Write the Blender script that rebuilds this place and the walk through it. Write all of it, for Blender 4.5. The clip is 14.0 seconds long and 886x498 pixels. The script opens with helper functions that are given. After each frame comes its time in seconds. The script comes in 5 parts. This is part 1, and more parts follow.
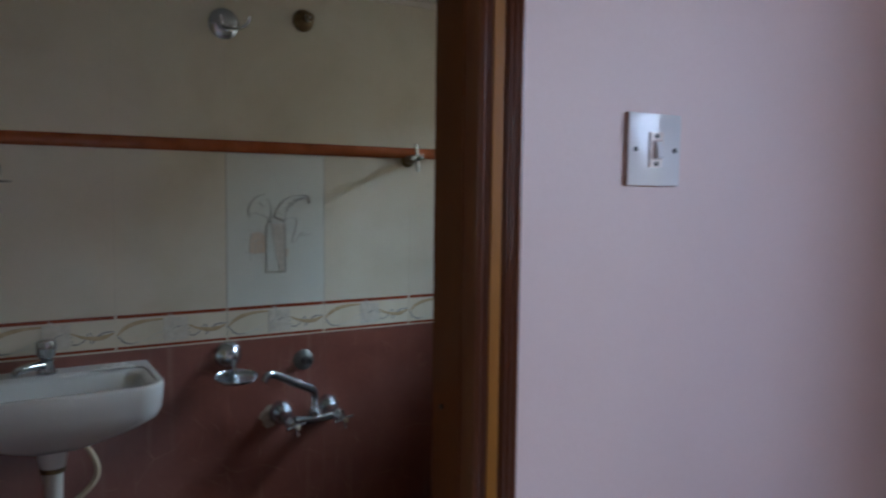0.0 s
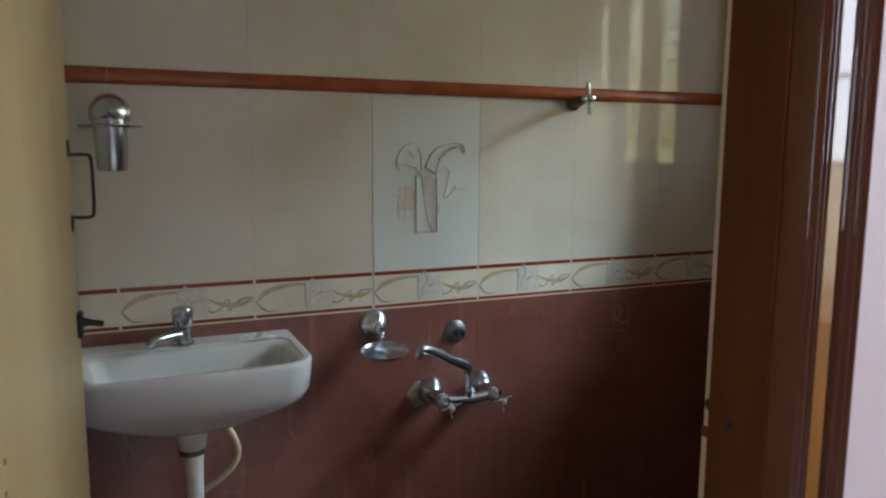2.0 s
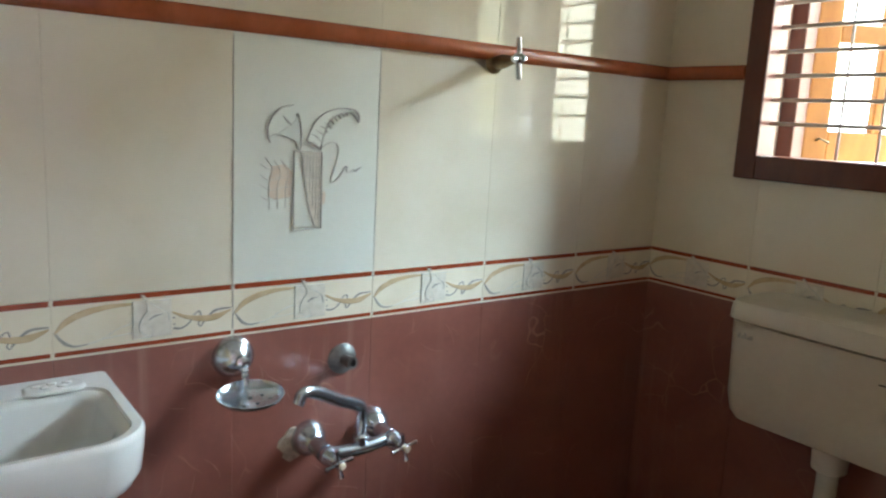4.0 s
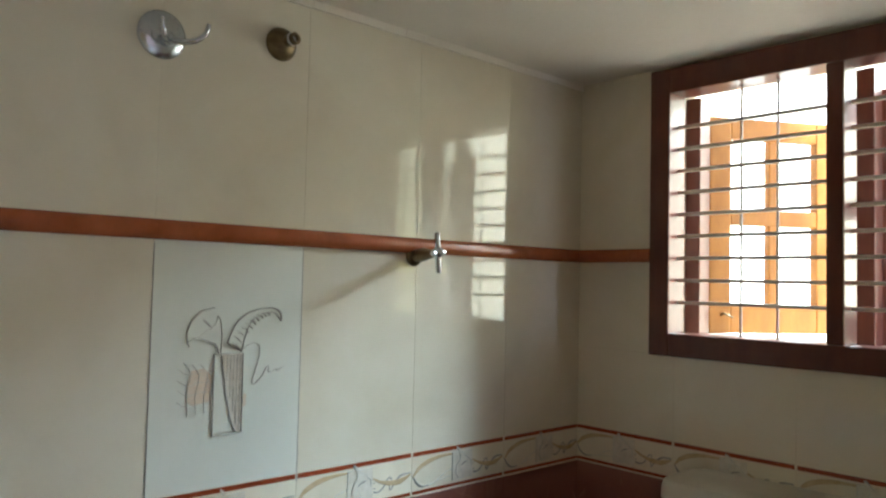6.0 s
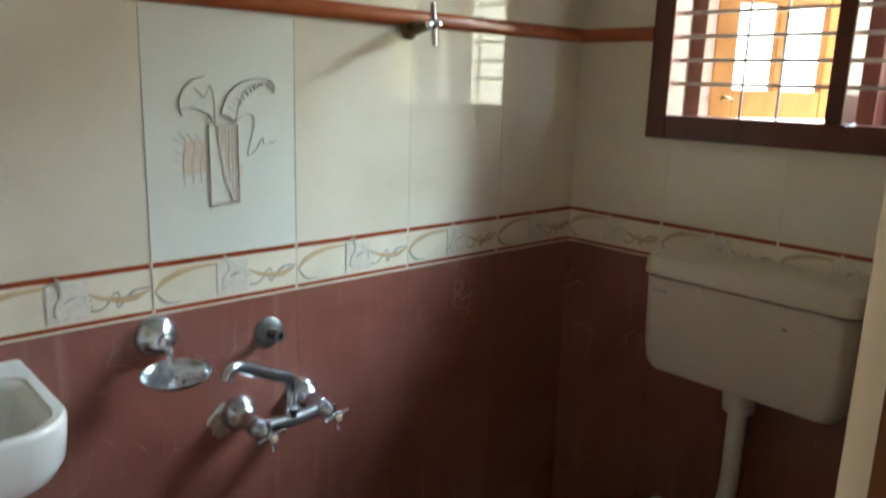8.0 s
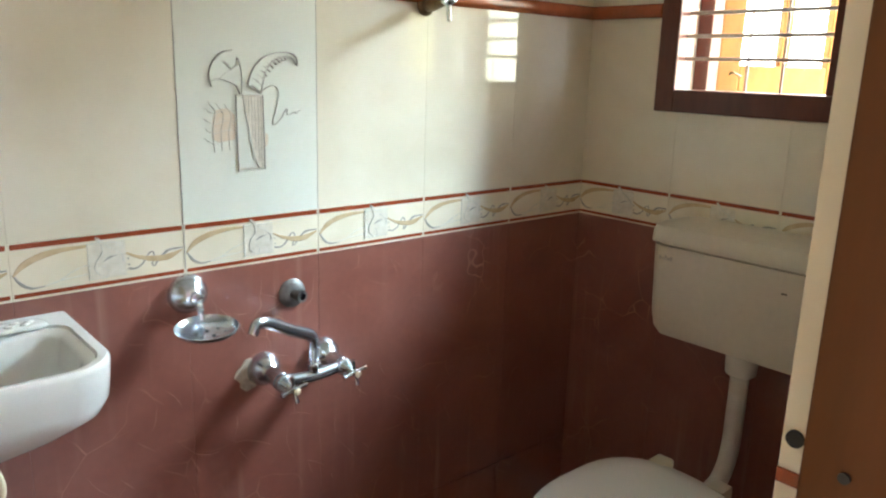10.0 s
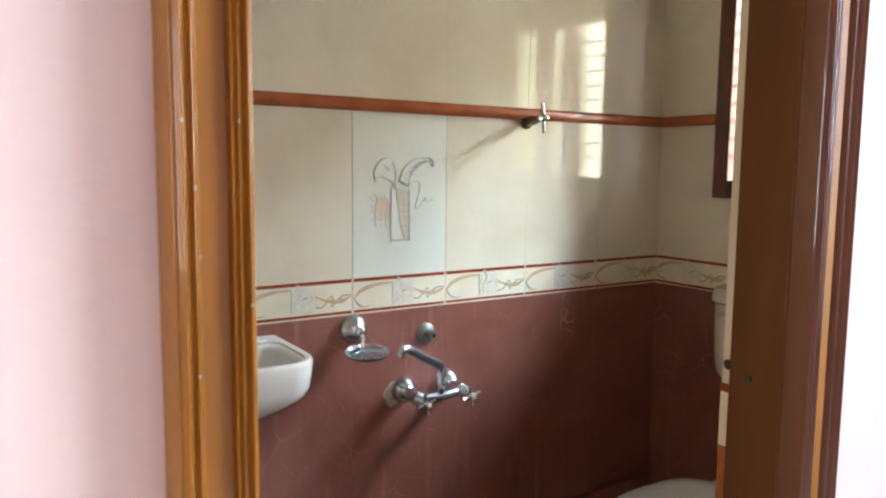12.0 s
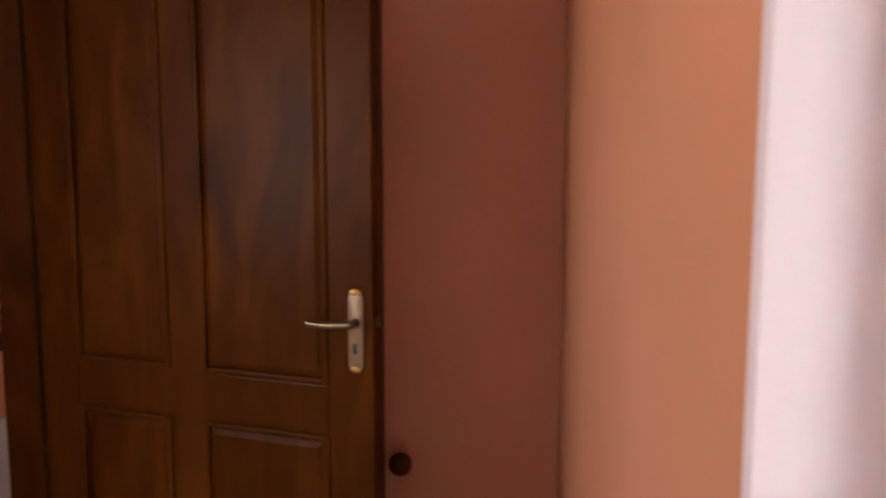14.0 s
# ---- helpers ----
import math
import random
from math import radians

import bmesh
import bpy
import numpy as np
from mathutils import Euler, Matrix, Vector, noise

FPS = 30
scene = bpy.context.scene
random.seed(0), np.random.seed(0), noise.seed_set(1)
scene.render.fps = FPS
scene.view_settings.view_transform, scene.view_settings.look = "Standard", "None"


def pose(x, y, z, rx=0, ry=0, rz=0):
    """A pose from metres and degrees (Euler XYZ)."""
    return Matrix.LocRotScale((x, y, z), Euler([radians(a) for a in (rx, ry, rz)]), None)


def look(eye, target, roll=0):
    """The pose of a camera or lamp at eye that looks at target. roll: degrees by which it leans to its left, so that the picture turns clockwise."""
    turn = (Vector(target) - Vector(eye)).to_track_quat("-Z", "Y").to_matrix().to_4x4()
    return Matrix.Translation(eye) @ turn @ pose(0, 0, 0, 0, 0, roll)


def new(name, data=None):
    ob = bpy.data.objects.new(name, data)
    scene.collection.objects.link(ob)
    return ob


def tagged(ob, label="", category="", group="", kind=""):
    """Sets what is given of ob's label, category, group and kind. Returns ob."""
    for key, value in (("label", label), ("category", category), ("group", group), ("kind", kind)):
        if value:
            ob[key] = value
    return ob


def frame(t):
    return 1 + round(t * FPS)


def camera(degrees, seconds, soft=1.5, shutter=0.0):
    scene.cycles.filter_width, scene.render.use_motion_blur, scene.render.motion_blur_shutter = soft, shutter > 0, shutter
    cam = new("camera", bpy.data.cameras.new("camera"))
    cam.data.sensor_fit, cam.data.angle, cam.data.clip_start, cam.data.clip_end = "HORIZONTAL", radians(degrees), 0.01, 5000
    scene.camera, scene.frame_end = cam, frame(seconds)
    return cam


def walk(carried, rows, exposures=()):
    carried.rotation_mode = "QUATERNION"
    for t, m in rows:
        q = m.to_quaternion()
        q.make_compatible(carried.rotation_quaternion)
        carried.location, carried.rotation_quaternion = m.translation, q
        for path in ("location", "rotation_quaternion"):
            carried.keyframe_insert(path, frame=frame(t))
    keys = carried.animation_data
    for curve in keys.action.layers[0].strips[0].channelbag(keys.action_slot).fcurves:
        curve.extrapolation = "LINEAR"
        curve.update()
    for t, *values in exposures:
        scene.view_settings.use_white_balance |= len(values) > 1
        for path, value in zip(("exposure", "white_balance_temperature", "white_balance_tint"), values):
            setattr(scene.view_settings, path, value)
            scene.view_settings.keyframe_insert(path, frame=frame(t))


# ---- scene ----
cam = camera(61.4, 14.0, soft=2.2, shutter=0.4)
PATH = [
    (0, (-0.57, -2.165, 1.349), (0.456, -0.456, 1.191), 0.7),
    (0.5, (-0.58, -2.086, 1.342), (0.226, -0.264, 1.16), 0.2),
    (1, (-0.601, -1.981, 1.337), (0.088, -0.116, 1.116), 0.5),
    (1.5, (-0.624, -1.894, 1.34), (0.147, -0.067, 1.085), 0.8),
    (2, (-0.598, -1.797, 1.322), (0.202, 0.016, 1.047), 0.4),
    (2.2, (-0.576, -1.737, 1.321), (0.213, 0.078, 1.037), 0.6),
    (4.3, (-0.492, -1.281, 1.32), (0.752, 0.245, 0.968), 3.1),
    (4.5, (-0.489, -1.286, 1.317), (0.782, 0.217, 0.966), 3.0),
    (5, (-0.491, -1.276, 1.336), (0.828, 0.203, 1.065), 2.9),
    (5.5, (-0.497, -1.284, 1.371), (0.847, 0.196, 1.32), 2.1),
    (6, (-0.505, -1.294, 1.385), (0.845, 0.18, 1.474), 1.3),
    (6.5, (-0.5, -1.309, 1.377), (0.837, 0.17, 1.526), 1.3),
    (7, (-0.505, -1.309, 1.371), (0.842, 0.168, 1.363), 1.5),
    (7.5, (-0.502, -1.305, 1.348), (0.846, 0.156, 1.129), 1.7),
    (8, (-0.5, -1.305, 1.331), (0.829, 0.125, 0.896), 1.8),
    (8.2, (-0.49, -1.319, 1.32), (0.818, 0.11, 0.823), 1.9),
    (10.3, (-0.588, -1.41, 1.303), (0.69, 0.06, 0.849), 1.7),
    (10.5, (-0.619, -1.464, 1.301), (0.64, 0.032, 0.884), 1.7),
    (11, (-0.698, -1.593, 1.301), (0.464, -0.001, 0.962), 1.0),
    (11.5, (-0.791, -1.701, 1.299), (0.338, -0.072, 1.033), 0.9),
    (12, (-0.887, -1.809, 1.301), (0.198, -0.143, 1.084), 0.6),
    (12.5, (-0.93, -1.885, 1.283), (0.027, -0.142, 1.071), 0.7),
    (13, (-0.988, -1.969, 1.272), (-0.414, -0.063, 1.076), 0.1),
    (13.3, (-1.021, -1.981, 1.283), (-0.671, -0.025, 1.05), 0.1),
    (13.5, (-1.054, -1.968, 1.287), (-0.83, 0.005, 1.048), -0.1),
    (14, (-1.147, -1.878, 1.272), (-1.177, 0.11, 1.058), 0.1),
]
EXPOSURES = [(0.0, 0.95, 5500, 8), (0.5, 0.92, 5600, 8), (1.0, 1.05, 5700, 8), (1.5, 1.4, 5800, 6), (2.2, 1.8, 5900, 6), (4.3, 2.7, 5750, 3), (5.0, 2.7, 5750, 3),
             (6.5, 2.1, 5850, 3), (7.5, 2.32, 5850, 3), (8.2, 2.65, 5850, 3), (10.3, 3.25, 5950, 3), (11.5, 3.05, 6000, 6), (12.5, 2.85, 6250, 10), (13.0, 2.5, 6300, 10), (13.5, 2.5, 6300, 10), (14.0, 2.75, 6300, 10)]
walk(cam, [(t, look(eye, target, roll)) for t, eye, target, roll in PATH], EXPOSURES)

# ---- daylight and added fill lamps ----
world = bpy.data.worlds.new("daylight")
scene.world = world
world.use_nodes = True
wn = world.node_tree.nodes
sky = wn.new("ShaderNodeTexSky")
sky.sky_type = "NISHITA"
sky.sun_disc = False
sky.sun_elevation = radians(52)
sky.sun_rotation = radians(200)
sky.air_density, sky.dust_density, sky.ozone_density = 1.0, 4.0, 0.6
wn["Background"].inputs["Strength"].default_value = 0.15
world.node_tree.links.new(sky.outputs[0], wn["Background"].inputs["Color"])
sun = new("sun", bpy.data.lights.new("sun", "SUN"))
sun.data.energy, sun.data.angle, sun.data.color = 2.5, radians(3), (1.0, 0.95, 0.86)
sun.matrix_world = look((-1.5, -6, 8), (0, 0, 0))


def sky_or_fill_lamp(name, eye, target, w, h, power, color):
    """An area lamp outside a window, in place of the sky's light, and for added fill."""
    ob = new(name, bpy.data.lights.new(name, "AREA"))
    ob.data.shape, ob.data.size, ob.data.size_y = "RECTANGLE", w, h
    ob.data.energy, ob.data.color = power, color
    ob.matrix_world = look(eye, target)
    return ob


F = -0.06          # floor
CEIL = 1.952       # bathroom ceiling
HALL_TOP = 2.75
sky_or_fill_lamp("bathroom_daylight", (4.35, -1.85, 4.0), (1.25, -0.6, 1.55), 1.5, 1.9, 275, (0.80, 0.92, 0.98))
# added yellow fill: low sky and light bounced off shutters and ground
sky_or_fill_lamp("yellow_bounce_fill", (4.6, -2.1, 1.75), (1.25, -1.1, 1.6), 5.8, 2.5, 28, (1.0, 0.86, 0.22))
sky_or_fill_lamp("hall_daylight", (1.68, -2.6, 1.72), (0.68, -2.55, 1.0), 1.1, 1.1, 27, (0.70, 0.79, 1.0))
# added fill that brightens the terracotta passage walls from the west
sky_or_fill_lamp("passage_fill", (-3.1, -1.4, 1.3), (-0.9, -1.2, 0.5), 0.9, 1.0, 5, (0.94, 0.95, 1.0))

# ---- materials ----


def material(name, colors, scale=6.0, detail=5.0, rough=(0.4, 0.5), metal=0.0, bump=0.02, bump_scale=60.0, stretch=(1, 1, 1),
             coat=0.0, per_object=False, fine=0.08, stops=(0.3, 0.7), warp=0.0):
    """Noise between the colours, with a fine grain over it, uneven gloss and slight relief."""
    m = bpy.data.materials.new(name)
    m.use_nodes = True
    n, l = m.node_tree.nodes, m.node_tree.links
    b = n["Principled BSDF"]
    geo = n.new("ShaderNodeNewGeometry")
    vec = geo.outputs["Position"]
    if per_object:
        info = n.new("ShaderNodeObjectInfo")
        mul = n.new("ShaderNodeMath")
        mul.operation, mul.inputs[1].default_value = "MULTIPLY", 7.3
        l.new(info.outputs["Random"], mul.inputs[0])
        add = n.new("ShaderNodeVectorMath")
        l.new(vec, add.inputs[0])
        l.new(mul.outputs[0], add.inputs[1])
        vec = add.outputs[0]
    mp = n.new("ShaderNodeMapping")
    mp.inputs["Scale"].default_value = stretch
    l.new(vec, mp.inputs["Vector"])
    big = n.new("ShaderNodeTexNoise")
    big.inputs["Scale"].default_value, big.inputs["Detail"].default_value = scale, detail
    big.inputs["Distortion"].default_value = warp
    l.new(mp.outputs[0], big.inputs["Vector"])
    ramp = n.new("ShaderNodeValToRGB")
    while len(ramp.color_ramp.elements) < len(colors):
        ramp.color_ramp.elements.new(0.5)
    for i, c in enumerate(colors):
        e = ramp.color_ramp.elements[i]
        e.position = stops[0] + (stops[1] - stops[0]) * i / max(1, len(colors) - 1)
        e.color = (*c, 1)
    l.new(big.outputs[0], ramp.inputs[0])
    grain = n.new("ShaderNodeTexNoise")
    grain.inputs["Scale"].default_value, grain.inputs["Detail"].default_value = bump_scale, 4
    l.new(mp.outputs[0], grain.inputs["Vector"])
    mix = n.new("ShaderNodeMix")
    mix.data_type, mix.blend_type = "RGBA", "OVERLAY"
    mix.inputs[0].default_value = fine
    l.new(ramp.outputs[0], mix.inputs[6])
    l.new(grain.outputs[0], mix.inputs[7])
    l.new(mix.outputs[2], b.inputs["Base Color"])
    span = n.new("ShaderNodeMapRange")
    span.inputs["To Min"].default_value, span.inputs["To Max"].default_value = rough
    l.new(big.outputs[0], span.inputs["Value"])
    l.new(span.outputs[0], b.inputs["Roughness"])
    b.inputs["Metallic"].default_value = metal
    b.inputs["Coat Weight"].default_value = coat
    b.inputs["Coat Roughness"].default_value = 0.06
    if bump:
        bp = n.new("ShaderNodeBump")
        bp.inputs["Strength"].default_value, bp.inputs["Distance"].default_value = bump, 0.01
        l.new(grain.outputs[0], bp.inputs["Height"])
        l.new(bp.outputs[0], b.inputs["Normal"])
    return m


def red_tile_material():
    """Glazed brick-red tile with soft marbling and thin pale veins."""
    m = material("red_glazed_tile", [(0.165, 0.054, 0.040), (0.215, 0.080, 0.060), (0.260, 0.106, 0.084)], 4.0, 6, (0.24, 0.38), bump=0.008, warp=0.6, fine=0.12, stops=(0.25, 0.75))
    n, l = m.node_tree.nodes, m.node_tree.links
    b = n["Principled BSDF"]
    old = b.inputs["Base Color"].links[0].from_socket
    coords = n["Mapping"].outputs[0]
    bend = n.new("ShaderNodeTexNoise")
    bend.inputs["Scale"].default_value = 4.5
    l.new(coords, bend.inputs["Vector"])
    off = n.new("ShaderNodeVectorMath")
    off.operation = "MULTIPLY_ADD"
    off.inputs[1].default_value = (0.26, 0.26, 0.26)
    l.new(bend.outputs["Color"], off.inputs[0])
    l.new(coords, off.inputs[2])
    cell = n.new("ShaderNodeTexVoronoi")
    cell.feature = "DISTANCE_TO_EDGE"
    cell.inputs["Scale"].default_value = 6.5
    l.new(off.outputs[0], cell.inputs["Vector"])
    line = n.new("ShaderNodeMapRange")
    line.inputs["From Min"].default_value, line.inputs["From Max"].default_value = 0.001, 0.011
    line.inputs["To Min"].default_value, line.inputs["To Max"].default_value = 1.0, 0.0
    l.new(cell.outputs["Distance"], line.inputs["Value"])
    patch = n.new("ShaderNodeTexNoise")
    patch.inputs["Scale"].default_value = 7.0
    l.new(coords, patch.inputs["Vector"])
    gate = n.new("ShaderNodeMapRange")
    gate.inputs["From Min"].default_value, gate.inputs["From Max"].default_value = 0.52, 0.72
    gate.inputs["To Max"].default_value = 0.7
    l.new(patch.outputs[0], gate.inputs["Value"])
    amount = n.new("ShaderNodeMath")
    amount.operation = "MULTIPLY"
    l.new(line.outputs[0], amount.inputs[0])
    l.new(gate.outputs[0], amount.inputs[1])
    mix = n.new("ShaderNodeMix")
    mix.data_type = "RGBA"
    mix.inputs[7].default_value = (0.52, 0.30, 0.22, 1)
    l.new(amount.outputs[0], mix.inputs[0])
    l.new(old, mix.inputs[6])
    tall = n.new("ShaderNodeMapping")
    tall.inputs["Scale"].default_value = (34, 34, 1.6)
    l.new(n["Geometry"].outputs["Position"], tall.inputs["Vector"])
    streak = n.new("ShaderNodeTexNoise")
    streak.inputs["Scale"].default_value, streak.inputs["Detail"].default_value = 1.0, 3
    l.new(tall.outputs[0], streak.inputs["Vector"])
    cut = n.new("ShaderNodeMapRange")
    cut.inputs["From Min"].default_value, cut.inputs["From Max"].default_value = 0.56, 0.78
    cut.inputs["To Max"].default_value = 0.42
    l.new(streak.outputs[0], cut.inputs["Value"])
    wide = n.new("ShaderNodeTexNoise")
    wide.inputs["Scale"].default_value = 2.6
    l.new(n["Geometry"].outputs["Position"], wide.inputs["Vector"])
    where = n.new("ShaderNodeMapRange")
    where.inputs["From Min"].default_value, where.inputs["From Max"].default_value = 0.42, 0.62
    l.new(wide.outputs[0], where.inputs["Value"])
    dose = n.new("ShaderNodeMath")
    dose.operation = "MULTIPLY"
    l.new(cut.outputs[0], dose.inputs[0])
    l.new(where.outputs[0], dose.inputs[1])
    chalk = n.new("ShaderNodeMix")
    chalk.data_type = "RGBA"
    chalk.inputs[7].default_value = (0.46, 0.30, 0.25, 1)
    l.new(dose.outputs[0], chalk.inputs[0])
    l.new(mix.outputs[2], chalk.inputs[6])
    l.new(chalk.outputs[2], b.inputs["Base Color"])
    return m


M = {}
M["red_tile"] = red_tile_material()
M["cream_tile"] = material("cream_glazed_tile", [(0.60, 0.55, 0.435), (0.66, 0.615, 0.505), (0.69, 0.655, 0.555)], 3.0, 6, (0.03, 0.07), bump=0.004, bump_scale=25, fine=0.04, warp=0.5)
M["picture_tile"] = material("white_glazed_tile", [(0.63, 0.65, 0.595), (0.69, 0.70, 0.64)], 4.0, 4, (0.10, 0.16), bump=0.004, fine=0.03)
M["border_tile"] = material("ivory_border_tile", [(0.66, 0.60, 0.47), (0.74, 0.69, 0.57)], 8.0, 4, (0.12, 0.2), bump=0.01, per_object=True, fine=0.05)
M["relief"] = material("ivory_relief", [(0.60, 0.565, 0.49), (0.68, 0.645, 0.57)], 60, 4, (0.2, 0.3), bump=0.03, fine=0.1)
M["tan_ribbon"] = material("tan_glaze", [(0.46, 0.35, 0.20), (0.58, 0.46, 0.30)], 40, 4, (0.2, 0.3), fine=0.1)
M["tan_pale"] = material("pale_tan_glaze", [(0.66, 0.60, 0.52), (0.62, 0.50, 0.38)], 60, 4, (0.2, 0.3), fine=0.1)
M["grey_line"] = material("grey_glaze_line", [(0.50, 0.49, 0.46), (0.60, 0.585, 0.55)], 50, 4, (0.2, 0.3))
M["border_grey"] = material("slate_grey_glaze", [(0.25, 0.245, 0.235), (0.38, 0.37, 0.35)], 60, 4, (0.2, 0.3))
M["dark_line"] = material("dark_glaze_line", [(0.38, 0.37, 0.35), (0.50, 0.48, 0.45)], 50, 4, (0.2, 0.3))
M["silver_relief"] = material("silver_grey_glaze", [(0.52, 0.53, 0.51), (0.62, 0.63, 0.60)], 120, 3, (0.18, 0.3), bump=0.1, bump_scale=300)
M["terracotta"] = material("terracotta_glaze", [(0.26, 0.065, 0.022), (0.36, 0.105, 0.04)], 14, 5, (0.16, 0.28), bump=0.02, fine=0.15)
M["red_line"] = material("red_glaze_line", [(0.22, 0.045, 0.02), (0.30, 0.07, 0.03)], 20, 5, (0.15, 0.25))
M["scratch"] = material("pale_scratched_glaze", [(0.36, 0.20, 0.16), (0.50, 0.32, 0.26)], 40, 4, (0.4, 0.5), fine=0.2)
M["grout"] = material("cement_grout", [(0.57, 0.52, 0.42), (0.64, 0.59, 0.49)], 30, 5, (0.8, 0.9), bump=0.1)
M["red_grout"] = material("red_brown_grout", [(0.20, 0.07, 0.045), (0.28, 0.11, 0.07)], 30, 5, (0.8, 0.9))
M["ceiling_paint"] = material("white_ceiling_paint", [(0.66, 0.62, 0.55), (0.74, 0.71, 0.65)], 2.5, 6, (0.7, 0.85), bump=0.08, bump_scale=90, fine=0.06)
M["pink_paint"] = material("pale_pink_wall_paint", [(0.68, 0.55, 0.53), (0.73, 0.595, 0.575)], 1.8, 6, (0.45, 0.6), bump=0.05, bump_scale=110, fine=0.04)
M["orange_paint"] = material("terracotta_wall_paint", [(0.50, 0.20, 0.097), (0.56, 0.23, 0.118)], 2.0, 6, (0.5, 0.65), bump=0.05, bump_scale=110, fine=0.05)
M["white_paint"] = material("white_wall_paint", [(0.70, 0.68, 0.64), (0.76, 0.74, 0.70)], 2.0, 6, (0.6, 0.75), bump=0.05, bump_scale=110)
M["floor_tile"] = material("brown_floor_tile", [(0.13, 0.07, 0.05), (0.19, 0.11, 0.08)], 5, 6, (0.2, 0.35), per_object=True, fine=0.1)
M["hall_floor"] = material("polished_floor_tile", [(0.46, 0.44, 0.41), (0.56, 0.54, 0.50)], 3, 6, (0.08, 0.16), per_object=True, fine=0.08)
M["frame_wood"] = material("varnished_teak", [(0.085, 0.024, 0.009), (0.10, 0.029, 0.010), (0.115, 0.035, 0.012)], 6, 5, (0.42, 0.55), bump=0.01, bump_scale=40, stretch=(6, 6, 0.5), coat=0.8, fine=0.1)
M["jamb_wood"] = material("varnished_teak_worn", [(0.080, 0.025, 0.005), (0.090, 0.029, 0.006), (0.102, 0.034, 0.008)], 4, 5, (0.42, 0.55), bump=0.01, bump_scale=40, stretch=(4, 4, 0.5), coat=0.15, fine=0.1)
# lighter copy of the frame teak, for the left jamb and a lit strip
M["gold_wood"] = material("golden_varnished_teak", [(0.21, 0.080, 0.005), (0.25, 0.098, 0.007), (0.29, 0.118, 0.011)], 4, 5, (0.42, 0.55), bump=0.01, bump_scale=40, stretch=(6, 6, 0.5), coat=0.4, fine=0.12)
M["door_wood"] = material("carved_teak_door", [(0.038, 0.0092, 0.0005), (0.058, 0.0150, 0.001), (0.083, 0.0235, 0.002)], 2.5, 5, (0.40, 0.52), bump=0.015, bump_scale=40, stretch=(3, 3, 0.8), coat=0.04, fine=0.15, warp=1.2)
M["window_wood"] = material("red_brown_window_paint", [(0.085, 0.022, 0.014), (0.125, 0.036, 0.022)], 8, 5, (0.25, 0.38), bump=0.03, bump_scale=50, stretch=(4, 4, 1), coat=0.2, fine=0.15)
M["shutter_wood"] = material("yellow_ochre_shutter_paint", [(0.30, 0.125, 0.022), (0.38, 0.165, 0.035)], 8, 5, (0.4, 0.5), bump=0.03, stretch=(3, 3, 1), fine=0.1)
M["leaf_board"] = material("cream_door_laminate", [(0.42, 0.30, 0.125), (0.48, 0.36, 0.16), (0.52, 0.41, 0.205)], 3, 6, (0.3, 0.42), bump=0.02, stretch=(3, 3, 0.6), fine=0.08)
M["chrome"] = material("chrome", [(0.54, 0.58, 0.63), (0.62, 0.66, 0.71)], 30, 4, (0.13, 0.22), metal=1.0, bump=0.01, fine=0.05)
M["worn_chrome"] = material("water_spotted_chrome", [(0.46, 0.50, 0.55), (0.52, 0.56, 0.61), (0.58, 0.62, 0.67)], 25, 4, (0.17, 0.29), metal=0.96, bump=0.0, bump_scale=110, fine=0.15)
M["dull_brass"] = material("tarnished_brass", [(0.12, 0.09, 0.05), (0.24, 0.18, 0.10)], 60, 5, (0.35, 0.5), metal=1.0, bump=0.05, bump_scale=150)
M["dull_steel"] = material("dull_grey_steel", [(0.14, 0.14, 0.14), (0.24, 0.24, 0.23)], 60, 5, (0.38, 0.5), metal=0.9, bump=0.02, bump_scale=150)
M["brass"] = material("satin_brass", [(0.30, 0.165, 0.045), (0.42, 0.25, 0.08)], 40, 4, (0.34, 0.45), metal=1.0)
M["pale_plate"] = material("satin_nickel_plate", [(0.20, 0.135, 0.075), (0.26, 0.18, 0.105)], 40, 4, (0.4, 0.5), metal=0.6)
M["steel_bar"] = material("painted_grill_steel", [(0.50, 0.45, 0.38), (0.62, 0.56, 0.48)], 60, 4, (0.35, 0.5), bump=0.05)
M["black_iron"] = material("black_painted_iron", [(0.012, 0.011, 0.010), (0.03, 0.028, 0.026)], 50, 4, (0.35, 0.5), bump=0.05)
M["ceramic"] = material("white_vitreous_china", [(0.66, 0.68, 0.68), (0.72, 0.73, 0.72)], 6, 4, (0.06, 0.12), bump=0.004, bump_scale=20, fine=0.03)
M["cistern_plastic"] = material("off_white_cistern_plastic", [(0.50, 0.465, 0.385), (0.57, 0.53, 0.45)], 5, 6, (0.25, 0.35), bump=0.01, fine=0.06)
M["pvc"] = material("grey_white_pvc", [(0.55, 0.53, 0.48), (0.66, 0.64, 0.60)], 12, 5, (0.35, 0.45))
M["hose"] = material("cream_rubber_hose", [(0.55, 0.47, 0.32), (0.64, 0.56, 0.40)], 20, 4, (0.4, 0.5))
M["switch_plastic"] = material("glossy_white_switch_plate", [(0.68, 0.70, 0.72), (0.74, 0.76, 0.78)], 10, 4, (0.12, 0.18), bump=0.005, bump_scale=20, fine=0.03)
M["rocker"] = material("ivory_rocker", [(0.62, 0.55, 0.50), (0.68, 0.61, 0.55)], 20, 4, (0.25, 0.35))
M["switch_box"] = material("brown_wood_strip", [(0.20, 0.10, 0.06), (0.27, 0.14, 0.09)], 30, 4, (0.5, 0.6))
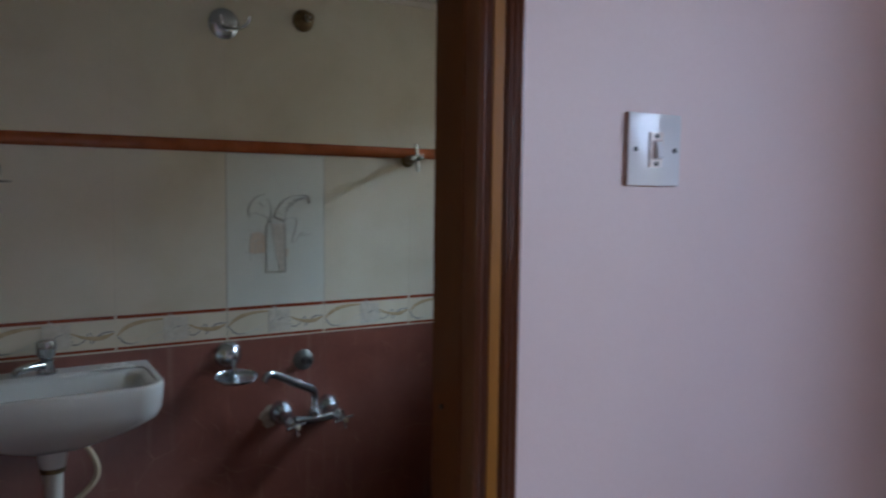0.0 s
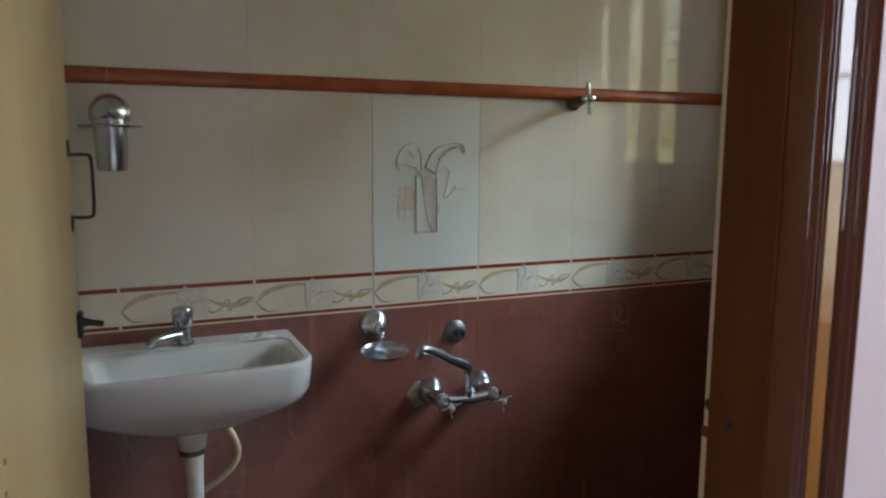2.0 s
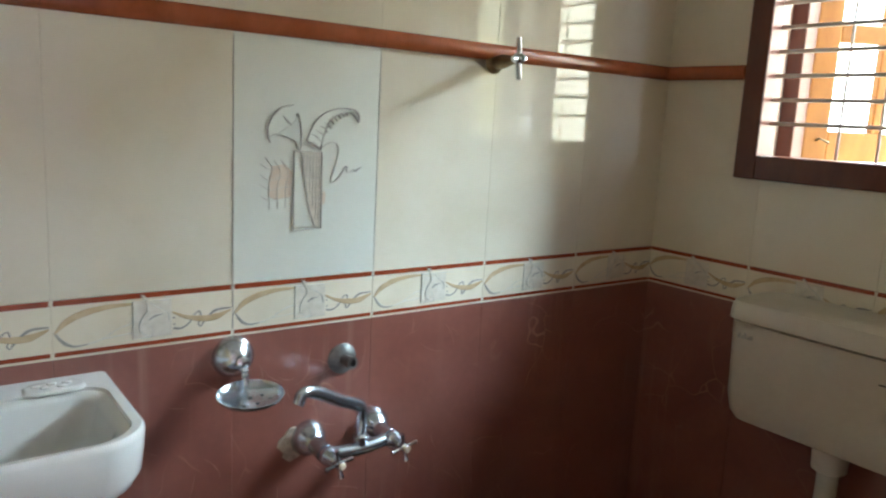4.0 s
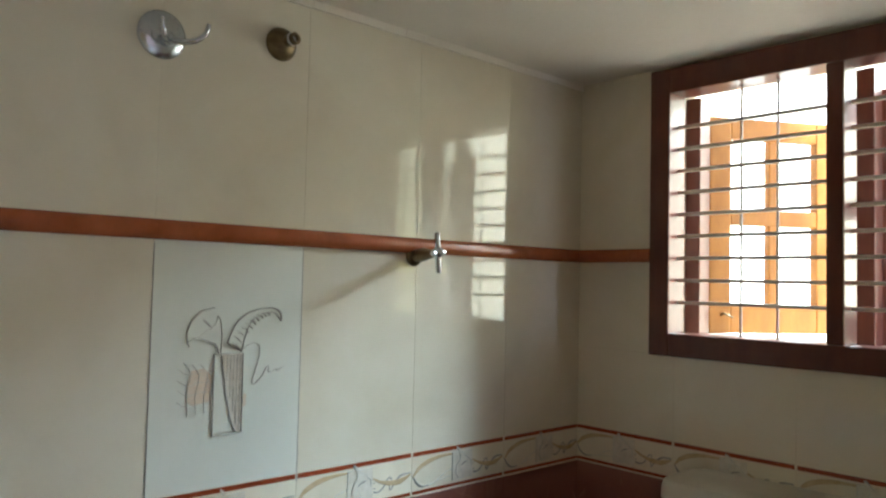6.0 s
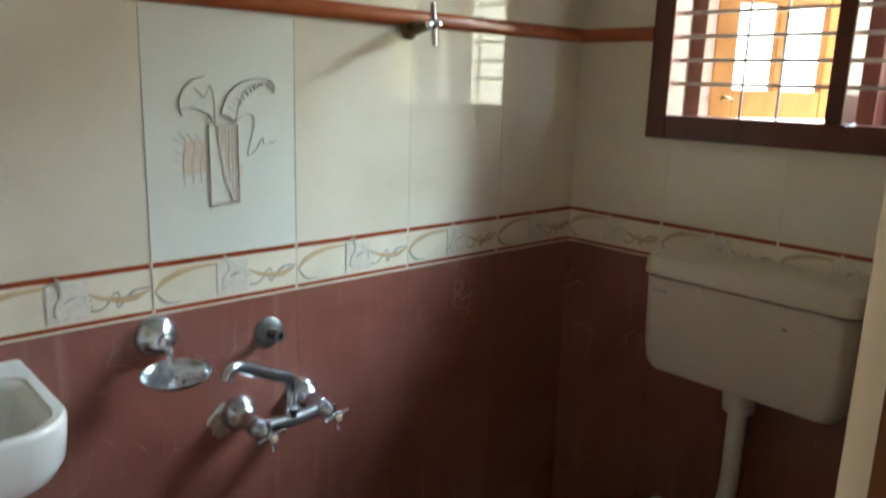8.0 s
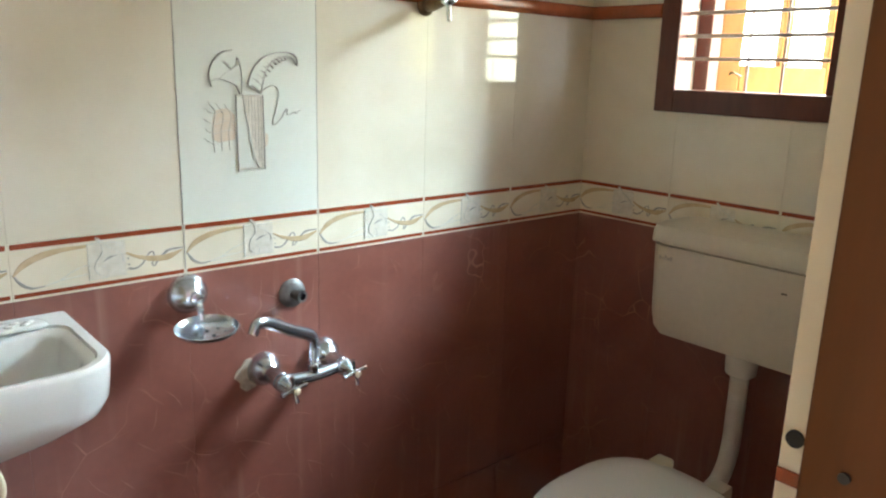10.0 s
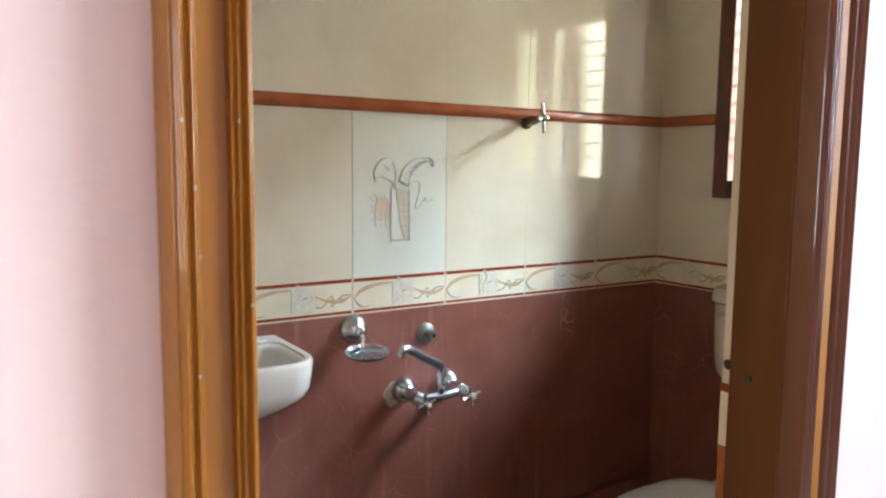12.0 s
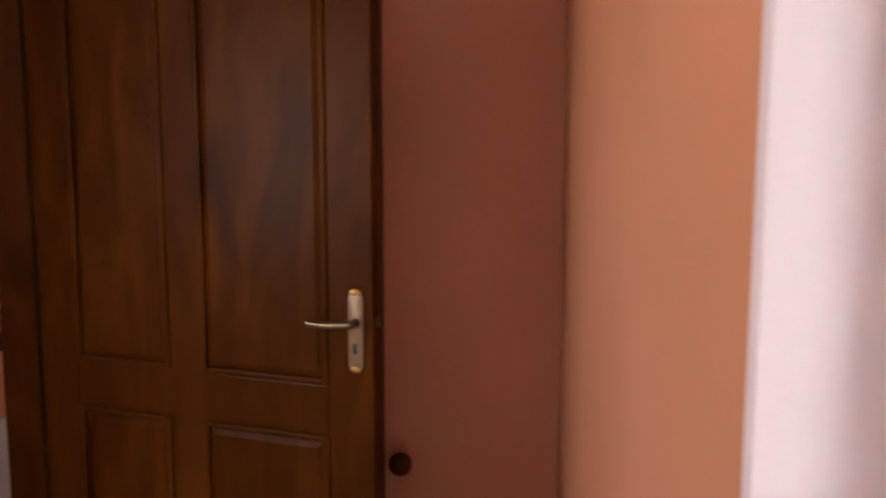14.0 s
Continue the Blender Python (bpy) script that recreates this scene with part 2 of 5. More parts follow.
M["black"] = material("black_plastic", [(0.008, 0.008, 0.008), (0.016, 0.016, 0.016)], 30, 3, (0.5, 0.6))
M["cement"] = material("rough_cement_patch", [(0.32, 0.27, 0.22), (0.45, 0.39, 0.32)], 60, 6, (0.85, 0.95), bump=0.3, bump_scale=120)
M["exterior"] = material("sunlit_plaster", [(0.62, 0.55, 0.44), (0.70, 0.63, 0.52)], 2, 6, (0.8, 0.9), bump=0.1)
M["earth"] = material("pale_dry_ground", [(0.40, 0.35, 0.27), (0.50, 0.44, 0.35)], 0.8, 8, (0.85, 0.95), bump=0.0, bump_scale=12)
M["granite"] = material("black_granite", [(0.012, 0.012, 0.013), (0.03, 0.03, 0.032)], 120, 4, (0.12, 0.2))

# self-lit white: the sky's brightness is put into this material's emission
haze = bpy.data.materials.new("glowing_sky_panel")
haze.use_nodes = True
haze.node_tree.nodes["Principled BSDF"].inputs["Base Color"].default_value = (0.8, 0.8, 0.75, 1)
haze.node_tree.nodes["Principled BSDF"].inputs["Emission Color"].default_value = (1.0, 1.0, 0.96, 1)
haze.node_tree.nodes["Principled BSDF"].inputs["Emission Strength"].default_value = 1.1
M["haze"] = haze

for name_, level in (("red_tile", 0.85), ("frame_wood", 0.22), ("jamb_wood", 0.22), ("gold_wood", 0.22), ("door_wood", 0.04), ("window_wood", 0.3), ("shutter_wood", 0.3)):
    M[name_].node_tree.nodes["Principled BSDF"].inputs["Specular IOR Level"].default_value = level

M["door_wood"].node_tree.nodes["Principled BSDF"].inputs["Coat Roughness"].default_value = 0.32

# ---- shaping helpers ----


def link_mesh(name, bm, mat, parent=None, label="", smooth=False, at=None):
    me = bpy.data.meshes.new(name)
    bmesh.ops.recalc_face_normals(bm, faces=bm.faces)
    bm.to_mesh(me)
    bm.free()
    me.materials.append(M[mat])
    if smooth:
        me.polygons.foreach_set("use_smooth", [True] * len(me.polygons))
        me.set_sharp_from_angle(angle=radians(38))
    ob = new(name, me)
    if at is not None:
        ob.matrix_basis = at
    if parent is not None:
        ob.parent = parent
    if label:
        tagged(ob, label)
    return ob


def part(name, bm, mat, parent, label="", smooth=True):
    return link_mesh(name, bm, mat, parent, label, smooth)


def base(name, label, category, at=(0, 0, 0), group="", kind=""):
    ob = new(name)
    ob.location = at
    ob.empty_display_size = 0.05
    return tagged(ob, label, category, group, kind)


def box(x0, x1, y0, y1, z0, z1, bevel=0.0, seg=2, bm=None):
    bm = bm or bmesh.new()
    vs = bmesh.ops.create_cube(bm, size=1.0)["verts"]
    for v in vs:
        v.co = Vector(((x0 + x1) / 2 + v.co.x * (x1 - x0), (y0 + y1) / 2 + v.co.y * (y1 - y0), (z0 + z1) / 2 + v.co.z * (z1 - z0)))
    if bevel:
        es = {e for v in vs for e in v.link_edges}
        bmesh.ops.bevel(bm, geom=list(es), offset=bevel, segments=seg, affect="EDGES", profile=0.6)
    return bm


def frame_of(axis):
    a = Vector(axis).normalized()
    u = a.cross(Vector((0, 0, 1)))
    if u.length < 1e-3:
        u = Vector((1, 0, 0))
    u.normalize()
    return a, u, a.cross(u)


def lathe(profile, origin, axis, seg=28, bm=None, sx=1.0, sy=1.0):
    """Turn (distance along the axis, radius) pairs about an axis."""
    bm = bm or bmesh.new()
    a, u, w = frame_of(axis)
    o = Vector(origin)
    rings = []
    for d, r in profile:
        rings.append([bm.verts.new(o + a * d + u * (r * sx * math.cos(2 * math.pi * k / seg)) + w * (r * sy * math.sin(2 * math.pi * k / seg))) for k in range(seg)])
    for p, q in zip(rings, rings[1:]):
        for k in range(seg):
            bm.faces.new((p[k], p[(k + 1) % seg], q[(k + 1) % seg], q[k]))
    bm.faces.new(rings[0])
    bm.faces.new(rings[-1])
    return bm


def smooth_path(pts, n=6):
    """A Catmull-Rom curve through the points."""
    p = [Vector(q) for q in pts]
    p = [2 * p[0] - p[1]] + p + [2 * p[-1] - p[-2]]
    out = []
    for i in range(1, len(p) - 2):
        for k in range(n):
            t = k / n
            out.append(0.5 * (2 * p[i] + (p[i + 1] - p[i - 1]) * t + (2 * p[i - 1] - 5 * p[i] + 4 * p[i + 1] - p[i + 2]) * t * t + (3 * p[i] - p[i - 1] - 3 * p[i + 1] + p[i + 2]) * t ** 3))
    out.append(p[-2])
    return out


def tube(pts, radii, seg=12, bm=None, n=6):
    bm = bm or bmesh.new()
    path = smooth_path(pts, n) if n > 1 else [Vector(q) for q in pts]
    if not isinstance(radii, (list, tuple)):
        radii = [radii, radii]
    rings, up = [], None
    for i, p in enumerate(path):
        d = (path[min(i + 1, len(path) - 1)] - path[max(i - 1, 0)]).normalized()
        if up is None:
            up = d.cross(Vector((0.31, 0.2, 0.93))).normalized()
        up = (up - d * up.dot(d)).normalized()
        side = d.cross(up)
        f = i / (len(path) - 1) * (len(radii) - 1)
        j = min(int(f), len(radii) - 2)
        r = radii[j] + (radii[j + 1] - radii[j]) * (f - j)
        rings.append([bm.verts.new(p + up * (r * math.cos(2 * math.pi * k / seg)) + side * (r * math.sin(2 * math.pi * k / seg))) for k in range(seg)])
    for a, b in zip(rings, rings[1:]):
        for k in range(seg):
            bm.faces.new((a[k], a[(k + 1) % seg], b[(k + 1) % seg], b[k]))
    bm.faces.new(rings[0])
    bm.faces.new(rings[-1])
    return bm


def ball(c, r, bm=None, scale=(1, 1, 1)):
    bm = bm or bmesh.new()
    for v in bmesh.ops.create_uvsphere(bm, u_segments=16, v_segments=10, radius=r)["verts"]:
        v.co = Vector((v.co.x * scale[0], v.co.y * scale[1], v.co.z * scale[2])) + Vector(c)
    return bm


def ribbon(pts, width, depth=0.0012, bm=None, n=6):
    """A flat raised line on a tile: (u, v) points, front towards -y; width is one number or a list along it."""
    bm = bm or bmesh.new()
    path = smooth_path([(u, 0, v) for u, v in pts], n)
    ws = width if isinstance(width, (list, tuple)) else [width, width]
    rows = []
    for i, p in enumerate(path):
        d = (path[min(i + 1, len(path) - 1)] - path[max(i - 1, 0)]).normalized()
        side = Vector((-d.z, 0, d.x))
        f = i / (len(path) - 1) * (len(ws) - 1)
        j = min(int(f), len(ws) - 2)
        w = (ws[j] + (ws[j + 1] - ws[j]) * (f - j)) / 2
        rows.append([bm.verts.new(p + side * w + Vector((0, 0.001, 0))), bm.verts.new(p + side * w * 0.7 - Vector((0, depth, 0))),
                     bm.verts.new(p - side * w * 0.7 - Vector((0, depth, 0))), bm.verts.new(p - side * w + Vector((0, 0.001, 0)))])
    for a, b in zip(rows, rows[1:]):
        for k in range(3):
            bm.faces.new((a[k], a[k + 1], b[k + 1], b[k]))
    return bm


def slab(pts, depth, bm=None, back=0.001):
    """A flat raised shape on a tile from its (u, v) outline."""
    bm = bm or bmesh.new()
    cu, cv = sum(p[0] for p in pts) / len(pts), sum(p[1] for p in pts) / len(pts)
    low = [bm.verts.new((u, back, v)) for u, v in pts]
    top = [bm.verts.new((u + (cu - u) * 0.03, -depth, v + (cv - v) * 0.03)) for u, v in pts]
    for k in range(len(pts)):
        j = (k + 1) % len(pts)
        bm.faces.new((low[k], low[j], top[j], top[k]))
    bm.faces.new(top)
    return bm


def structure(name, bm, mat, label, category):
    ob = link_mesh(name, bm, mat)
    return tagged(ob, label, category, kind="structure")


def pieces_with_holes(x0, x1, z0, z1, holes):
    """The rectangle less the holes, as rectangles."""
    out = [(x0, x1, z0, z1)]
    for hx0, hx1, hz0, hz1 in holes:
        nxt = []
        for a, b, c, d in out:
            if hx1 <= a or hx0 >= b or hz1 <= c or hz0 >= d:
                nxt.append((a, b, c, d))
                continue
            if c < hz0:
                nxt.append((a, b, c, hz0))
            if d > hz1:
                nxt.append((a, b, hz1, d))
            lo, hi = max(c, hz0), min(d, hz1)
            if a < hx0:
                nxt.append((a, hx0, lo, hi))
            if b > hx1:
                nxt.append((hx1, b, lo, hi))
        out = nxt
    return [r for r in out if r[1] - r[0] > 0.004 and r[3] - r[2] > 0.004]

# ---- bathroom shell ----
WX, LX, DY, OY = 1.2, -0.76, -1.148, -1.27      # window wall, left wall, door wall inside and outside
JL, JR = -0.703, 0.012                           # faces of the door frame's jambs
HEAD = 1.90                                     # underside of the door frame's head
WY0, WY1, WZ0, WZ1 = -1.09, -0.235, 1.212, 1.945  # window frame, outside edges
ROWS_Z = [(F, 0.1795, "red_tile"), (0.18, 0.9, "red_tile"), (1.0, 1.449, "cream_tile"), (1.484, 1.938, "cream_tile")]

wall_back = structure("wall_back", box(LX - 0.055, WX + 0.22, 0.002, 0.14, F, CEIL + 0.1), "grout", "bathroom wall of red and cream glazed tiles", "wall")
bm = bmesh.new()
for a, b, c, d in pieces_with_holes(DY, 0.002, F, CEIL + 0.1, [(WY0 + 0.03, WY1 - 0.009, WZ0 + 0.03, WZ1 - 0.03)]):
    box(WX + 0.002, WX + 0.2, a, b, c, d, bm=bm)
structure("dado_grout", box(LX, WX, 0.0016, 0.01, F, 0.899), "red_grout", "red-brown joints of the tiled dado", "wall")
structure("dado_grout", box(WX + 0.0016, WX + 0.01, DY, 0.0, F, 0.899), "red_grout", "red-brown joints of the tiled dado", "wall")
wall_window = structure("wall_window", bm, "grout", "tiled bathroom wall with a barred window", "wall")
wall_left = structure("wall_left", box(LX - 0.055, LX - 0.002, OY + 0.004, 0.002, F, CEIL + 0.1), "grout", "tiled bathroom side wall behind the open door", "wall")
bm = bmesh.new()
for a, b, c, d in pieces_with_holes(LX - 0.002, WX + 0.2, F, CEIL + 0.1, [(JL - 0.02, JR + 0.022, F - 1, HEAD + 0.02)]):
    box(a, b, OY + 0.004, DY - 0.002, c, d, bm=bm)
wall_door = structure("wall_door", bm, "grout", "tiled inner side of the bathroom door wall", "wall")
structure("ceiling_bathroom", box(LX - 0.12, WX + 0.2, OY + 0.004, 0.14, CEIL, CEIL + 0.14), "ceiling_paint", "plain white painted bathroom ceiling", "ceiling")
bm = bmesh.new()
for k in range(24):      # uneven plaster bead where ceiling meets tiles
    x = LX + k * (WX - LX) / 24
    box(x, x + (WX - LX) / 24 + 0.001, -0.006 - 0.004 * random.random(), 0.001, 1.936, CEIL + 0.002, bm=bm)
structure("cornice", bm, "ceiling_paint", "rough white plaster line above the tiles", "trim")
floor_bath = structure("floor_bathroom", box(LX, WX, OY, 0.0, F - 0.1, F - 0.006), "grout", "brown tiled bathroom floor", "floor")

# ---- hall shell ----
HX0, HX1, HY0, AY = -2.75, 1.30, -4.0, 0.37
BX = LX - 0.124
wall_hall = bmesh.new()
for a, b, c, d in pieces_with_holes(-0.896, HX1 + 0.15, F, HALL_TOP, [(JL - 0.03, JR + 0.03, F - 1, HEAD + 0.03)]):
    box(a, b, OY, OY + 0.02, c, d, bm=wall_hall)
structure("wall_hall_north", wall_hall, "pink_paint", "pale pink painted hall wall round the bathroom door", "wall")
bm = bmesh.new()
vs = [(-0.896, OY + 0.002), (-0.820, AY + 0.01), (-0.775, AY + 0.01), (-0.835, OY + 0.002)]
low = [bm.verts.new((x, y, F)) for x, y in vs]
top = [bm.verts.new((x, y, HALL_TOP)) for x, y in vs]
for k in range(4):
    bm.faces.new((low[k], low[(k + 1) % 4], top[(k + 1) % 4], top[k]))
bm.faces.new(low), bm.faces.new(top)
structure("wall_passage_east", bm, "orange_paint", "terracotta painted passage wall", "wall")
bm = bmesh.new()
for a, b, c, d in pieces_with_holes(HX0 - 1.6, BX + 0.1, F, HALL_TOP, [(-2.30, -1.42, F - 1, 2.05), (HX0 - 0.5, -2.46, 0.78, 2.0)]):
    box(a, b, AY, AY + 0.14, c, d, bm=bm)
structure("wall_passage_end", bm, "orange_paint", "terracotta painted wall beside the wooden door", "wall")
bm = bmesh.new()
for a, b, c, d in pieces_with_holes(HY0, OY + 0.02, F, HALL_TOP, [(-3.15, -2.05, 0.75, 2.05)]):
    box(HX1, HX1 + 0.15, a, b, c, d, bm=bm)
structure("wall_hall_east", bm, "pink_paint", "pale pink hall wall with a window", "wall")
bm = bmesh.new()
box(HX0 - 0.15, HX1 + 0.15, HY0 - 0.15, HY0, F, HALL_TOP, bm=bm)
structure("wall_hall_south", bm, "pink_paint", "pale pink painted hall wall", "wall")
bm = bmesh.new()
# opening made for the fill lamp of the passage
for a, b, c, d in pieces_with_holes(HY0, AY, F, HALL_TOP, [(-1.85, -0.85, 0.9, 2.1)]):
    box(HX0 - 0.15, HX0, a, b, c, d, bm=bm)
structure("wall_hall_west", bm, "orange_paint", "terracotta painted hall wall", "wall")
structure("ceiling_hall", box(HX0 - 0.15, HX1 + 0.15, HY0 - 0.15, 3.2, HALL_TOP, HALL_TOP + 0.12), "ceiling_paint", "white painted hall ceiling", "ceiling")
structure("wall_room_end", box(-5.0, BX + 0.1, 3.0, 3.2, F, HALL_TOP), "white_paint", "white wall of the next room", "wall")
structure("wall_room_east", box(BX + 0.1, BX + 0.2, 0.15, 3.0, F, HALL_TOP), "white_paint", "white side wall of the next room", "wall")
structure("wall_room_west", box(-5.0, -4.85, AY + 0.14, 3.0, F, HALL_TOP), "white_paint", "white side wall of the next room", "wall")
floor_hall = structure("floor_hall", box(HX0 - 0.15, HX1 + 0.15, HY0, OY, F - 0.1, F - 0.006), "grout", "polished pale tiled hall floor", "floor")
floor_room = structure("floor_room", box(-5.0, BX + 0.1, AY + 0.01, 3.0, F - 0.1, F - 0.004), "hall_floor", "polished pale floor of the next room", "floor")
structure("floor_passage", box(HX0 - 0.15, LX - 0.02, OY, AY + 0.01, F - 0.1, F - 0.002), "hall_floor", "polished pale floor of the passage", "floor")
structure("ceiling_room", box(-5.0, HX0 - 0.15, AY, 3.2, HALL_TOP, HALL_TOP + 0.12), "ceiling_paint", "white ceiling of the next room", "ceiling")

# ---- bathroom door frame ----


BEADS = [(0.0735, 0.0050, 0.0045), (0.0645, 0.0036, 0.0032), (0.0565, 0.0045, 0.0035), (0.0250, 0.0026, 0.0024), (0.0190, 0.0032, 0.0030), (0.0105, 0.0052, 0.0045)]


def jamb_face_y(u, rise):
    """Depth of the moulded face at a distance from the opening: two bands of beads and a flat between; the outer band stands proud by rise."""
    if u < 0.027:
        y = -1.283 + 0.030 * max(0.0, 1 - u / 0.006) ** 2.2
    elif u < 0.053:
        y = -1.279
    else:
        y = -1.279 - rise * min(1.0, (u - 0.053) / 0.010) + (rise + 0.016) * max(0.0, (u - 0.080) / 0.005) ** 2.0
    return y - sum(h * 0.5 * (1 + math.cos(math.pi * (u - c) / r)) for c, r, h in BEADS if abs(u - c) < r)


def moulded_jamb(x_in, x_out, rise):
    """A jamb with beads on its face towards the hall."""
    s = 1 if x_out > x_in else -1
    k = abs(x_out - x_in) / 0.085
    prof = [(0, -1.175)] + [(0.085 * i / 150, jamb_face_y(0.085 * i / 150, rise)) for i in range(151)] + [(0.085, -1.262), (0.05, -1.262), (0.05, -1.175)]
    bm = bmesh.new()
    a = [bm.verts.new((x_in + s * u * k, y, F)) for u, y in prof]
    b = [bm.verts.new((x_in + s * u * k, y, HEAD + 0.085)) for u, y in prof]
    for i in range(len(prof)):
        j = (i + 1) % len(prof)
        bm.faces.new((a[i], a[j], b[j], b[i]))
    bm.faces.new(a), bm.faces.new(b)
    return bm


door_frame = base("door_frame", "glossy varnished teak door frame with moulded edges", "door frame", (JL, OY, F), kind="structure")


def under(parent, ob):
    """Keep a part's world place while it is parented to a thing."""
    ob.parent = parent
    ob.matrix_parent_inverse = Matrix.Translation(parent.location).inverted()
    return ob


under(door_frame, link_mesh("jamb", moulded_jamb(JR, 0.093, 0.010), "frame_wood", smooth=True))
# lighter gold over the jamb's flat, in place of the light it catches
under(door_frame, link_mesh("lit_flat_strip", box(JR + 0.0285, JR + 0.0475, -1.2815, -1.277, F, HEAD, 0.0012), "gold_wood", label="lighter golden strip painted for the lit flat of the jamb"))
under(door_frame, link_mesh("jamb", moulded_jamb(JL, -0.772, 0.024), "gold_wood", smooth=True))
under(door_frame, link_mesh("head", box(JL, JR, -1.30, -1.175, HEAD, HEAD + 0.08, 0.006), "frame_wood"))
under(door_frame, link_mesh("jamb_face", box(JR - 0.003, JR + 0.01, -1.252, -1.172, F, HEAD, 0.002), "jamb_wood", label="worn inner face of the jamb with two bolt holes"))
under(door_frame, link_mesh("bolt_hole", lathe([(0, 0.0045), (0.002, 0.0045)], (JR - 0.0045, -1.205, 1.018), (-1, 0, 0), 14), "black"))
under(door_frame, link_mesh("bolt_hole", lathe([(0, 0.0075), (0.002, 0.0075)], (0.0245, -1.160, 1.026), (-1, 0, 0), 14), "black"))
structure("door_reveal", box(0.026, 0.034, -1.178, DY - 0.0005, F, HEAD + 0.02, 0.001), "cream_tile", "cream tiled reveal beside the door frame", "trim")
structure("reveal_border", box(0.0235, 0.032, -1.178, DY - 0.001, 0.905, 0.995, 0.001), "border_tile", "cut end of the patterned border tiles", "trim")
structure("reveal_line", box(0.0225, 0.030, -1.178, DY - 0.001, 0.985, 0.997, 0.001), "red_line", "cut end of the red border line", "trim")
structure("reveal_dado", box(0.0235, 0.032, -1.178, DY - 0.001, F, 0.905, 0.001), "terracotta", "cut end of the red tiles", "trim")

for u, z in ((0.0735, 1.330), (0.0640, 1.286), (0.0190, 1.332), (0.0565, 1.238), (0.0640, 1.158), (0.0105, 1.200)):
    x, y = JL - u * 0.069 / 0.085, jamb_face_y(u, 0.024)
    under(door_frame, link_mesh("paint_chip", ball((x, y, z), 0.0012, scale=(0.9, 0.6, 1.4)), "cement", label="pale chip in the varnish"))

# ---- bathroom door leaf ----
HINGE = Vector((-0.690, -1.195, F + 0.012))
leaf_turn = math.degrees(math.atan2(-0.520 + 1.195, -0.657 + 0.690))
door_1 = base("door_1", "cream laminated bathroom door standing open inwards", "door", HINGE, kind="structure")
door_1.rotation_euler = (0, 0, radians(leaf_turn))
LW, LH = 0.676, HEAD - F - 0.02
part("leaf", box(0, LW, 0, 0.034, 0, LH, 0.002), "leaf_board", door_1, smooth=False)
part("edge_lipping", box(LW, LW + 0.003, 0.001, 0.033, 0, LH, 0.001), "gold_wood", door_1, "varnished edge strip", smooth=False)
zc = 1.246 - F
pull = part("pull_handle", tube([(LW - 0.03, 0, zc + 0.047), (LW - 0.03, -0.024, zc + 0.047), (LW - 0.03, -0.031, zc + 0.040), (LW - 0.03, -0.032, zc), (LW - 0.03, -0.031, zc - 0.040), (LW - 0.03, -0.024, zc - 0.047), (LW - 0.03, 0, zc - 0.047)], 0.0026, 10, n=4), "black_iron", door_1, "black iron pull handle")
for s in (1, -1):
    part("handle_plate", lathe([(0, 0.012), (0.002, 0.012), (0.004, 0.008)], (LW - 0.03, 0.0005, zc + s * 0.056), (0, -1, 0), 14, sx=0.8, sy=1.15), "black_iron", pull)
zb = 1.034 - F
bolt = part("bolt", box(LW - 0.046, LW - 0.014, -0.007, 0.001, zb - 0.019, zb + 0.019, 0.003), "black_iron", door_1, "blackened iron slide bolt")
part("bolt_knob", tube([(LW - 0.03, -0.006, zb + 0.003), (LW - 0.03, -0.018, zb + 0.002), (LW - 0.03, -0.036, zb - 0.002)], [0.008, 0.005, 0.0045], 10, n=3), "black_iron", bolt)
for z in (0.25, 0.95, 1.7):
    part("hinge", lathe([(0, 0.006), (0.09, 0.006)], (-0.004, -0.004, z - 0.045), (0, 0, 1), 10), "worn_chrome", door_1)
for z, dx in ((1.10, 0.035), (1.06, 0.05), (1.035, 0.045)):
    part("screw_hole", lathe([(0, 0.003), (0.0015, 0.003)], (dx, 0.001, z - F), (0, -1, 0), 8), "black", door_1)

# ---- window ----
window_1 = base("window_1", "red-brown painted window with steel grill bars and open shutters", "window", (WX, WY1, WZ0), kind="structure")


def wpart(name, bm, mat, label="", smooth=False, parent=None):
    return under(window_1, link_mesh(name, bm, mat, label=label, smooth=smooth))


X0, X1 = WX - 0.014, WX + 0.065
L0, L1, R0, R1 = -0.290, -0.667, -0.704, -1.03
ZB, ZT = 1.270, 1.880
wpart("frame_side", box(X0, X1, L0, WY1, WZ0, WZ1, 0.004), "window_wood")
wpart("frame_side", box(X0, X1, WY0, R1, WZ0, WZ1, 0.004), "window_wood")
wpart("mullion", box(X0 + 0.001, X1, R0, L1, ZB, ZT, 0.004), "window_wood")
wpart("frame_sill", box(X0 + 0.0005, X1, R1, L0, WZ0, ZB, 0.004), "window_wood")
wpart("frame_head", box(X0 + 0.0005, X1, R1, L0, ZT, WZ1, 0.004), "window_wood")
for k in range(9):
    z = 1.347 + 0.0563 * k
    for a, b in ((L1, L0), (R1, R0)):
        wpart("grill_bar", box(WX + 0.030, WX + 0.040, a - 0.005, b + 0.005, z - 0.0045, z + 0.0045, 0.0015, 1), "steel_bar")
for y in (-0.452, -0.540, -0.83, -0.92):
    wpart("grill_rod", lathe([(0, 0.0035), (ZT - ZB + 0.01, 0.0035)], (WX + 0.044, y, ZB - 0.005), (0, 0, 1), 8), "steel_bar", smooth=True)
wpart("outer_sill", box(X1, WX + 0.26, WY0 + 0.03, WY1 - 0.01, WZ0 + 0.02, WZ0 + 0.05, 0.004), "exterior")


